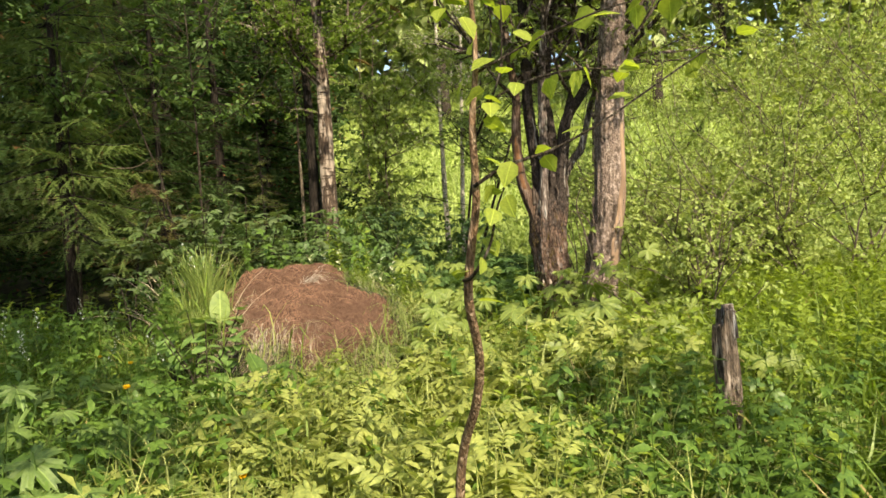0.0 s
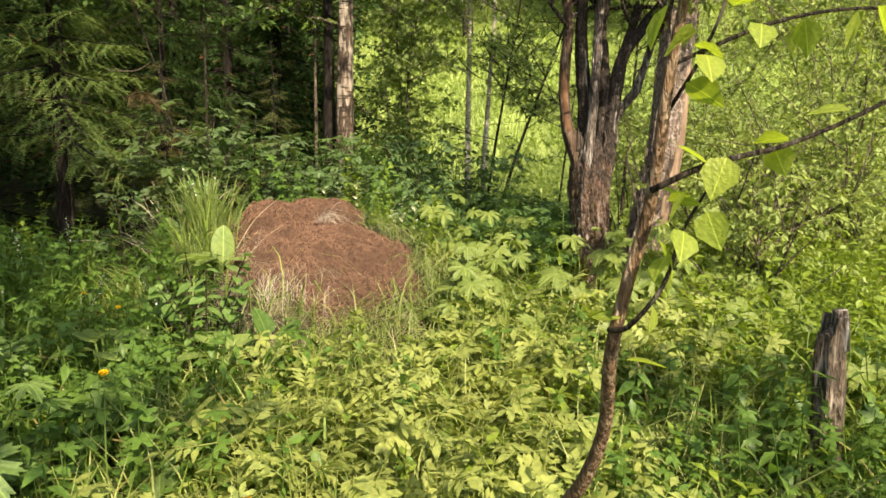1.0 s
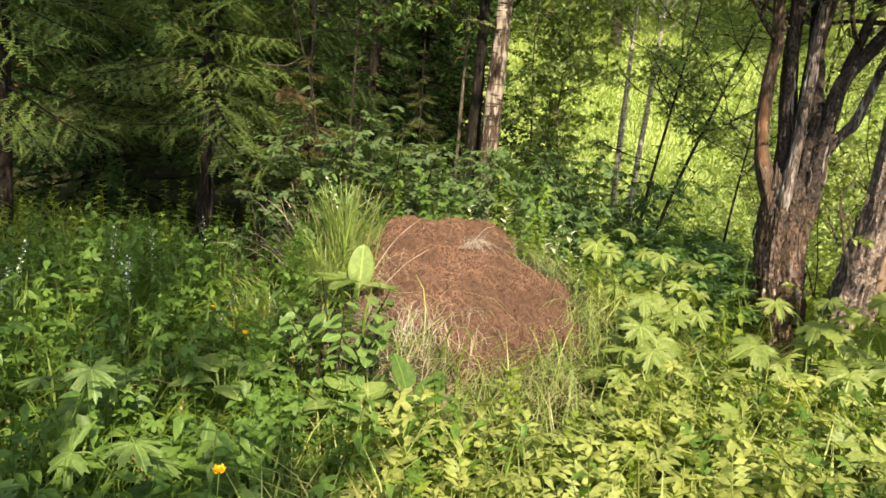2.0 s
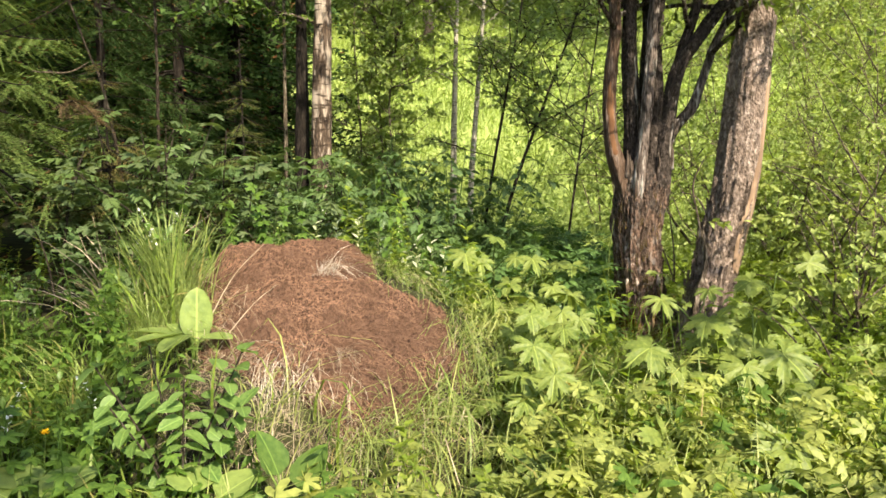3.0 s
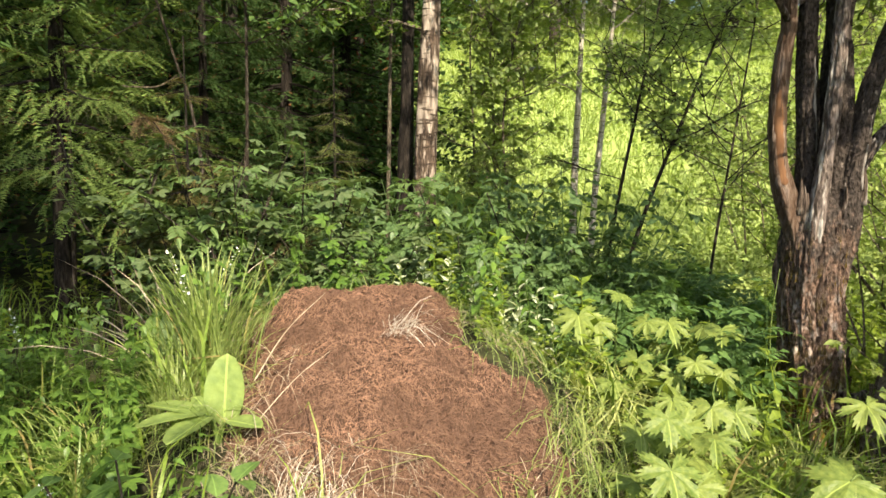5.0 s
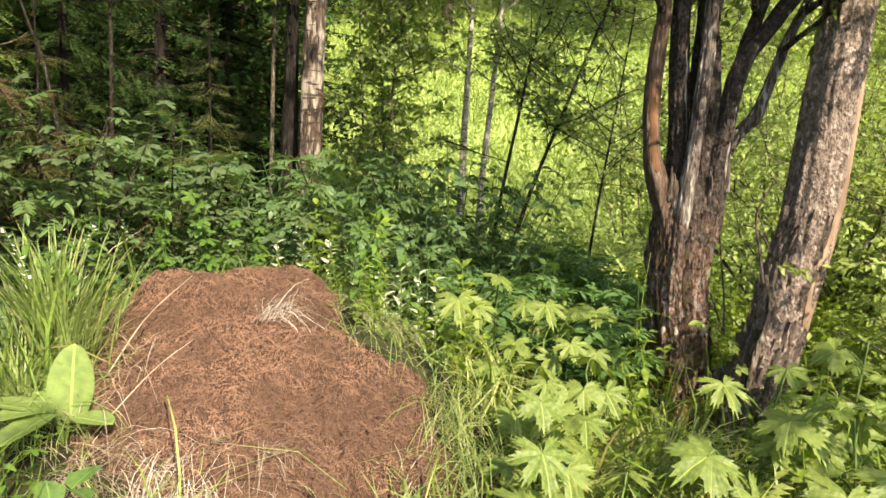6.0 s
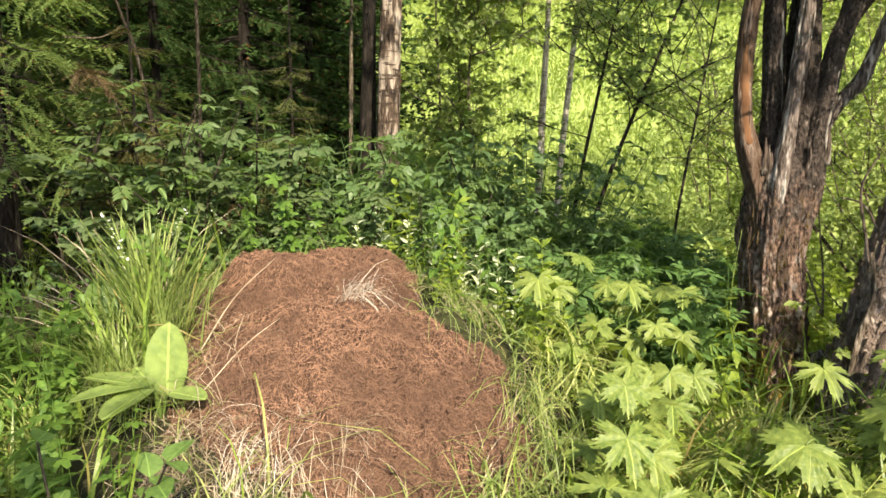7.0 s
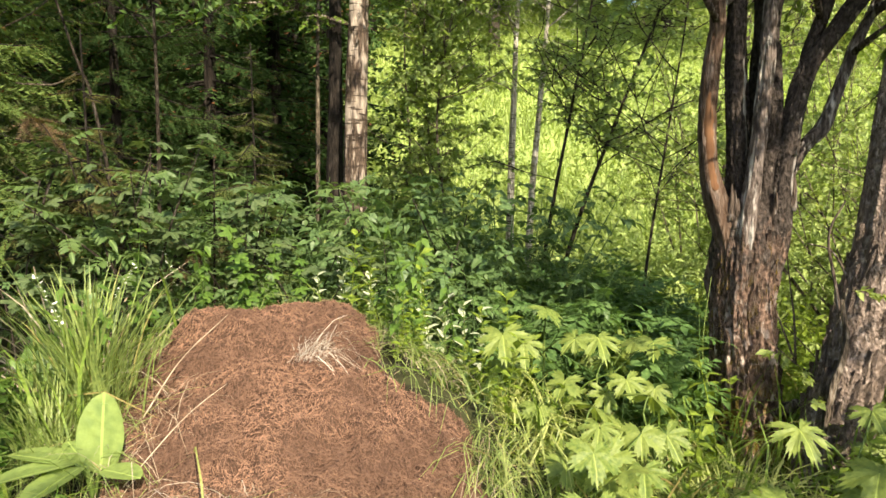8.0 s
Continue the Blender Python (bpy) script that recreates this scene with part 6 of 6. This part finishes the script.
def oval_shoot():
    """The leafy shoot with paired oval leaves before the anthill."""
    root = thing("leafy_shoot", -1.53, 4.18, float(ground_z(-1.53, 4.18)), "leafy shoot with paired oval green leaves before the anthill", "plant")
    rng = np.random.default_rng(14)
    for k, top in enumerate(((0.22, 0.05, 0.84), (-0.12, 0.08, 0.86), (0.05, -0.08, 0.79), (-0.30, 0.05, 0.79), (0.12, 0.15, 0.74), (-0.2, -0.1, 0.70), (0.24, -0.08, 0.68))):
        q = curve_through([(0, 0, -0.04), (top[0] * 0.3, top[1] * 0.3, top[2] * 0.55), top], 14)
        part("stem", tube(q, np.linspace(0.006, 0.003, 14), 7), B_DARK, root)
        for s in (6, 8, 9, 10, 11, 12, 13):
            for side in (-1, 1):
                leaf = part("leaf", OVAL, None, root)
                leaf.matrix_local = turned(math.atan2(-top[0], top[1]) + side * 1.1 + rng.normal(0, 0.3), rng.normal(-0.1, 0.3), rng.normal(0, 0.3), rng.uniform(0.07, 0.115), q[s])


oval_shoot()


def sedge_tuft(x, y, count, tall, seed, label, spread=0.16, mat=None, bend=0.55):
    rng = np.random.default_rng(seed)
    r, a = np.abs(rng.normal(0, spread * 0.5, count)), rng.uniform(0, 6.28, count)
    px, py = r * np.cos(a), r * np.sin(a)
    yaw = a - np.pi / 2 + rng.normal(0, 0.5, count)
    pit, rol, size = -np.abs(rng.normal(0.12, 0.14, count)), rng.normal(0, 0.1, count), rng.uniform(*tall, count)
    root = thing("sedge_tuft", x, y, float(ground_z(x, y)), label, "grass")
    few = min(60, count // 2)
    blade = mesh_from("blade", *blade_shape(0.018, bend, 6), mat or M_SEDGE, True)
    for i in range(few):
        part("blade", blade, None, root).matrix_local = turned(yaw[i], pit[i], rol[i], size[i], (px[i], py[i], -0.02))
    v = strewn(blade_shape(0.018, bend, 6), turns_of(yaw[few:], pit[few:], rol[few:], size[few:]), np.stack([px, py, 0 * px - 0.02], -1)[few:])
    tagged(part("foliage", v, mat or M_SEDGE, root), kind="stuff")


sedge_tuft(-1.93, 5.42, 240, (0.34, 0.68), 1, "tall tuft of pale green sedge beside the anthill", 0.20, None, 0.16)
sedge_tuft(-1.98, 5.22, 150, (0.25, 0.48), 2, "tuft of pale green sedge beside the anthill", 0.2, None, 0.45)
sedge_tuft(-2.22, 5.1, 170, (0.28, 0.5), 9, "spreading tuft of long grass beside the dock plant", 0.3, None, 0.5)
sedge_tuft(-1.45, 6.55, 120, (0.2, 0.42), 3, "small tuft of bright grass behind the anthill")
sedge_tuft(0.55, 5.5, 340, (0.3, 0.6), 4, "yellowish tuft of grass near the willow", 0.4, M_YELLOW_GRASS, 0.8)
sedge_tuft(0.78, 5.3, 240, (0.3, 0.55), 8, "yellowish tuft of grass at the foot of the willow", 0.35, M_YELLOW_GRASS, 0.9)
sedge_tuft(0.3, 5.15, 300, (0.3, 0.55), 6, "yellowish tuft of grass near the anthill", 0.4, M_YELLOW_GRASS, 0.8)
sedge_tuft(-2.46, 6.2, 60, (0.6, 1.1), 5, "tuft of dry bent stalks at the forest edge", 0.14, M_STRAW, 0.35)


def stump():
    """A broken weathered stump, darker at one side."""
    x, y = 1.34, 3.30
    root = thing("tree_stump", x, y, float(ground_z(x, y)), "broken weathered grey-brown tree stump among herbs", "stump")
    q = curve_through([(0, 0, -0.05), (0.01, 0, 0.3), (0.0, 0, 0.62), (0.01, 0, 0.80)], 26)
    v, t = tube(q, np.interp(np.linspace(0, 1, 26), [0, 0.3, 1], [0.078, 0.06, 0.053]), 26, 0.16, 9.0, True, 0.08)
    top = v[:, 2] > 0.74
    for i in np.nonzero(top)[0]:
        v[i, 2] += 0.04 * noise.noise((v[i, 0] * 22, v[i, 1] * 22, 1.0))
        v[i, 2] -= 0.09 if v[i, 0] < -0.015 else 0.0
    part("trunk", (v, t), B_STUMP, root, smooth=False)
    part("splinter", tube(curve_through([(0.02, -0.01, 0.66), (0.022, -0.012, 0.76), (0.02, -0.01, 0.825)], 8), np.linspace(0.040, 0.030, 8), 14, 0.35, 2.0), B_GREY, root, "pale broken wood")


stump()


def flower(x, y, tall, seed, group="yellow flowers"):
    root = thing("yellow_flower", x, y, float(ground_z(x, y)), "yellow meadow flower on a thin green stem", "flower", group)
    rng = np.random.default_rng(seed)
    q = curve_through([(0, 0, -0.03), (rng.normal(0, 0.02), rng.normal(0, 0.02), tall * 0.5), (rng.normal(0, 0.04), rng.normal(0, 0.04), tall)], 10)
    part("stem", tube(q, np.linspace(0.004, 0.002, 10), 6), M_STEM, root)
    for ring, n, size, pit in ((0, 6, 0.022, 0.5), (1, 5, 0.017, 1.0)):
        for i in range(n):
            pet = part("petal", PETAL, None, root)
            pet.matrix_local = turned(i * 6.283 / n + ring * 0.5, pit, 0, size, q[-1])


PETAL = leaf_mesh("petal", leaf_shape(0.9, -0.15, -0.2, 0.6, 4), M_YELLOW)
for i, (fx, fy, ft) in enumerate(((-1.27, 2.62, 0.78), (-0.93, 3.0, 0.5), (-2.3, 4.6, 0.5), (-0.78, 2.5, 0.45), (-2.0, 4.2, 0.55), (0.12, 5.2, 0.25), (-0.2, 3.2, 0.3))):
    flower(fx, fy, ft, 300 + i)

PETAL_WHITE = leaf_mesh("floret", leaf_shape(0.8, -0.15, -0.1, 0.6, 3), M_WHITE)


def white_spike(x, y, tall, seed):
    root = thing("white_flower_spike", x, y, float(ground_z(x, y)), "slender spike of small white flowers", "flower", "white flower spikes")
    rng = np.random.default_rng(seed)
    q = curve_through([(0, 0, -0.03), (rng.normal(0, 0.03), rng.normal(0, 0.03), tall * 0.6), (rng.normal(0, 0.05), rng.normal(0, 0.05), tall)], 12)
    part("stem", tube(q, np.linspace(0.004, 0.002, 12), 6), M_STEM, root)
    for i in range(12):
        s = tall * (0.72 + 0.27 * i / 12)
        p = np.array([np.interp(s, q[:, 2], q[:, j]) for j in range(3)])
        pet = part("floret", PETAL_WHITE, None, root)
        pet.matrix_local = turned(i * 2.4, rng.uniform(0.0, 0.7), 0, rng.uniform(0.016, 0.026), p)


wrng = np.random.default_rng(55)
for i in range(13):
    wx, wy = wrng.uniform(-3.6, -1.9), wrng.uniform(3.2, 6.6)
    white_spike(wx, wy, wrng.uniform(0.55, 0.85), 400 + i)
for wx, wy, wt in ((-2.3, 7.0, 1.1), (-1.9, 7.4, 1.2), (-1.3, 7.2, 1.0), (-2.6, 6.7, 1.0)):
    white_spike(wx, wy, wt, int(500 + wx * 10))


def pale_shoot(x, y, tall, seed):
    """A shoot with pale felted leaves at the back rim of the anthill."""
    root = thing("pale_shoot", x, y, float(ground_z(x, y)), "small shoot with pale whitish leaves behind the anthill", "plant", "pale shoots")
    rng = np.random.default_rng(seed)
    part("stem", tube(curve_through([(0, 0, -0.03), (0.01, 0, tall * 0.6), (0.0, 0.01, tall)], 8), np.linspace(0.004, 0.002, 8), 6), M_STEM, root)
    for i in range(11):
        leaf = part("leaf", PALE, None, root)
        leaf.matrix_local = turned(i * 2.4, rng.uniform(0.2, 1.0), 0, rng.uniform(0.05, 0.075), (0, 0, tall * (0.45 + 0.05 * i)))


PALE = leaf_mesh("pale_leaf", leaf_shape(0.5, 0.15, 0.2, 0.8, 5), leaf_mat("pale_felted_leaf", (0.38, 0.41, 0.27), (0.48, 0.50, 0.35), 0.3, 0.6, single=True))
for i, (sx, sy, st) in enumerate(((-1.15, 6.5, 1.36), (-1.0, 6.45, 1.40), (-0.86, 6.4, 1.32), (-0.72, 6.35, 1.36), (-0.6, 6.3, 1.28), (-0.5, 6.4, 1.25), (-0.68, 6.2, 1.15), (-1.3, 6.55, 1.36), (-0.4, 6.55, 1.2))):
    pale_shoot(sx, sy, st - float(ground_z(sx, sy)), 600 + i)


def stalk(name, label, category, points, r, mat):
    p = curve_through(points, 20)
    base = p[0]
    root = thing(name, *[float(c) for c in base], label, category)
    part("stalk", tube(p - base, np.linspace(r, r * 0.4, 20), 7, 0.1, 1.0), mat, root)


def on_ground(x, y, h):
    return (x, y, float(ground_z(x, y)) + h)


stalk("dry_stalk", "long dry stalk leaning on the anthill", "stalk", [on_ground(-1.72, 5.35, -0.02), on_ground(-1.62, 5.5, 0.12), on_ground(-1.5, 5.7, 0.2)], 0.003, M_STRAW)
stalk("dry_stalk", "thin dry stalk on the anthill", "stalk", [on_ground(-1.6, 4.95, 0.02), on_ground(-1.45, 5.1, 0.12), on_ground(-1.35, 5.25, 0.14)], 0.002, M_STRAW)
stalk("climbing_stem", "thin pale looping stem beside the willow trunk", "stem", [(0.86, 6.5, 0.72), (0.80, 6.5, 0.9), (0.79, 6.5, 1.1), (0.82, 6.52, 1.38)], 0.0035, M_SEDGE)
stalk("dead_branch", "pale dead branch hanging in the dark forest edge", "branch", [(-3.80, 7.9, 2.507), (-3.54, 7.9, 2.50), (-3.42, 7.9, 2.54), (-3.336, 7.9, 2.594)], 0.009, B_TWIG)
stalk("dead_pole", "thin grey dead trunk leaning at the forest edge", "tree", [on_ground(-3.05, 7.95, -0.05), (-3.12, 7.92, 1.6), (-3.239, 7.9, 2.412), (-3.368, 7.9, 2.775), (-3.8, 7.9, 4.2)], 0.017, B_DARK)


for x0, x1, h in ((-2.58, -2.66, 1.42), (-2.54, -2.52, 1.36), (-2.60, -2.76, 1.34), (-2.52, -2.42, 1.25), (-2.57, -2.60, 1.2), (-2.50, -2.36, 1.12)):
    stalk("dry_stalk", "long dry stalk leaning at the forest edge", "stalk", [on_ground(x0, 6.3, -0.03), (0.6 * x0 + 0.4 * x1, 6.28, 0.5 * h + 0.25), (x1, 6.22, h)], 0.0032, M_STRAW)


def rowan_shoot(x, y, tall, seed, count=16):
    """A rowan or maple shoot at the forest edge with feathered leaves, each leaf a part."""
    root = thing("rowan_sapling", x, y, float(ground_z(x, y)), "young rowan with pale feathered leaves at the forest edge", "sapling", "rowan saplings")
    rng = np.random.default_rng(seed)
    for j in range(3):
        q = curve_through([(0, 0, -0.04), (rng.normal(0, 0.12), rng.normal(-0.08, 0.1), tall * 0.5), (rng.normal(0, 0.35), rng.normal(-0.25, 0.2), tall * rng.uniform(0.8, 1.05))], 20)
        part("stem", tube(q, np.linspace(0.012, 0.004, 20), 8), B_DARK, root)
        for i in range(count):
            s = rng.integers(7, 20)
            leaf = part("leaf", ROWAN[i % 3], None, root)
            leaf.matrix_local = turned(rng.uniform(0, 6.28), rng.normal(-0.15, 0.3), rng.normal(0, 0.3), rng.uniform(0.18, 0.30), q[s])


ROWAN = [leaf_mesh("rowan_leaf", compound_leaf(np.random.default_rng(30 + i), 4, 0.4, leaf_shape(0.38, 0.14, 0.2, 0.75, 4, 0.1), 0.2, 0.30), leaf_mat("rowan_leaf_%s" % "abc"[i], (0.055, 0.108, 0.028), (0.108, 0.162, 0.05), 0.4, 0.45, single=True)) for i in range(3)]
M_CURRANT = leaf_mat("currant_leaf", (0.048, 0.09, 0.032), (0.12, 0.158, 0.066), 0.42, 0.5, single=True)
CURRANT = [leaf_mesh("currant_leaf", lobed_shape(5, d, 0.06, 2.3, c, 8), M_CURRANT) for c, d in ((0.1, 0.45), (0.25, 0.5), (0.18, 0.38))]


def currant_shrub(x, y, tall, seed, stems=5, count=17, wide=0.4):
    """A shrub of thin arching stems with flat, lobed leaves on long stalks, each leaf a part."""
    root = thing("currant_shrub", x, y, float(ground_z(x, y)), "shrub with pale lobed leaves at the forest edge", "shrub", "lobed-leaved shrubs at the forest edge")
    rng = np.random.default_rng(seed)
    for j in range(stems):
        a = rng.uniform(0, 6.28)
        h = tall * rng.uniform(0.7, 1.05)
        q = curve_through([(0, 0, -0.04), (0.25 * wide * math.cos(a), 0.25 * wide * math.sin(a), h * 0.55), (wide * math.cos(a), wide * math.sin(a) - 0.1, h)], 24)
        part("stem", tube(q, np.linspace(0.008, 0.003, 24), 7), B_DARK, root)
        for i in range(count):
            k = rng.integers(11, 24)
            yaw = rng.uniform(0, 6.28)
            off = Vector((-math.sin(yaw), math.cos(yaw), 0.3)) * rng.uniform(0.03, 0.10)
            leaf = part("leaf", CURRANT[i % 3], None, root)
            leaf.matrix_local = turned(yaw, rng.normal(0.1, 0.25), rng.normal(0, 0.25), rng.uniform(0.055, 0.10), Vector(q[k]) + off)


for i, (cx, cy, ct) in enumerate(((-2.45, 6.95, 1.72), (-3.25, 6.95, 1.75), (-2.6, 6.75, 0.95), (-1.95, 7.25, 1.35), (-1.5, 7.15, 1.15), (-0.95, 7.05, 1.05), (-2.95, 7.1, 1.35))):
    currant_shrub(cx, cy, ct, 740 + i)
for i, (rx, ry, rt) in enumerate(((-2.55, 6.85, 1.5), (-2.2, 7.4, 1.55), (-2.75, 7.5, 1.7), (-1.2, 7.6, 1.35), (-0.6, 7.9, 1.3))):
    rowan_shoot(rx, ry, rt, 700 + i)


def dead_branch(x, y, z, yaw, ln, seed, label):
    """A dead spruce branch with brown needles, caught low in the forest edge."""
    root = thing("dead_branch", x, y, z, label, "branch", "dead spruce branches")
    rng = np.random.default_rng(seed)
    q = curve_through([(0, 0, 0), (math.cos(yaw) * ln * 0.5, math.sin(yaw) * ln * 0.5, 0.03), (math.cos(yaw) * ln, math.sin(yaw) * ln, -0.12)], 14)
    part("stem", tube(q, np.linspace(0.009, 0.003, 14), 6), B_SPRUCE, root)
    k = 60
    at = along([q], k, rng, 0.1)
    v = strewn(SPRAYS[0], turns_of(yaw - np.pi / 2 + rng.normal(0, 0.9, k), rng.normal(-0.4, 0.4, k), rng.normal(0, 0.5, k), rng.uniform(0.08, 0.16, k)), at)
    tagged(part("foliage", v, M_DEAD, root, "dry reddish-brown needles", False), kind="stuff")


M_DEAD = leaf_mat("dead_spruce_needle", (0.06, 0.04, 0.02), (0.115, 0.075, 0.035), 0.2, 0.6)
dead_branch(-2.35, 7.15, 1.35, 0.4, 0.5, 1, "dead spruce branch with reddish-brown needles in the thicket")
dead_branch(-2.2, 7.05, 1.25, 2.6, 0.4, 2, "dead spruce branch with reddish-brown needles in the thicket")
dead_branch(-3.2, 7.0, 2.15, -0.7, 0.6, 3, "drooping spruce branch with browned needles")
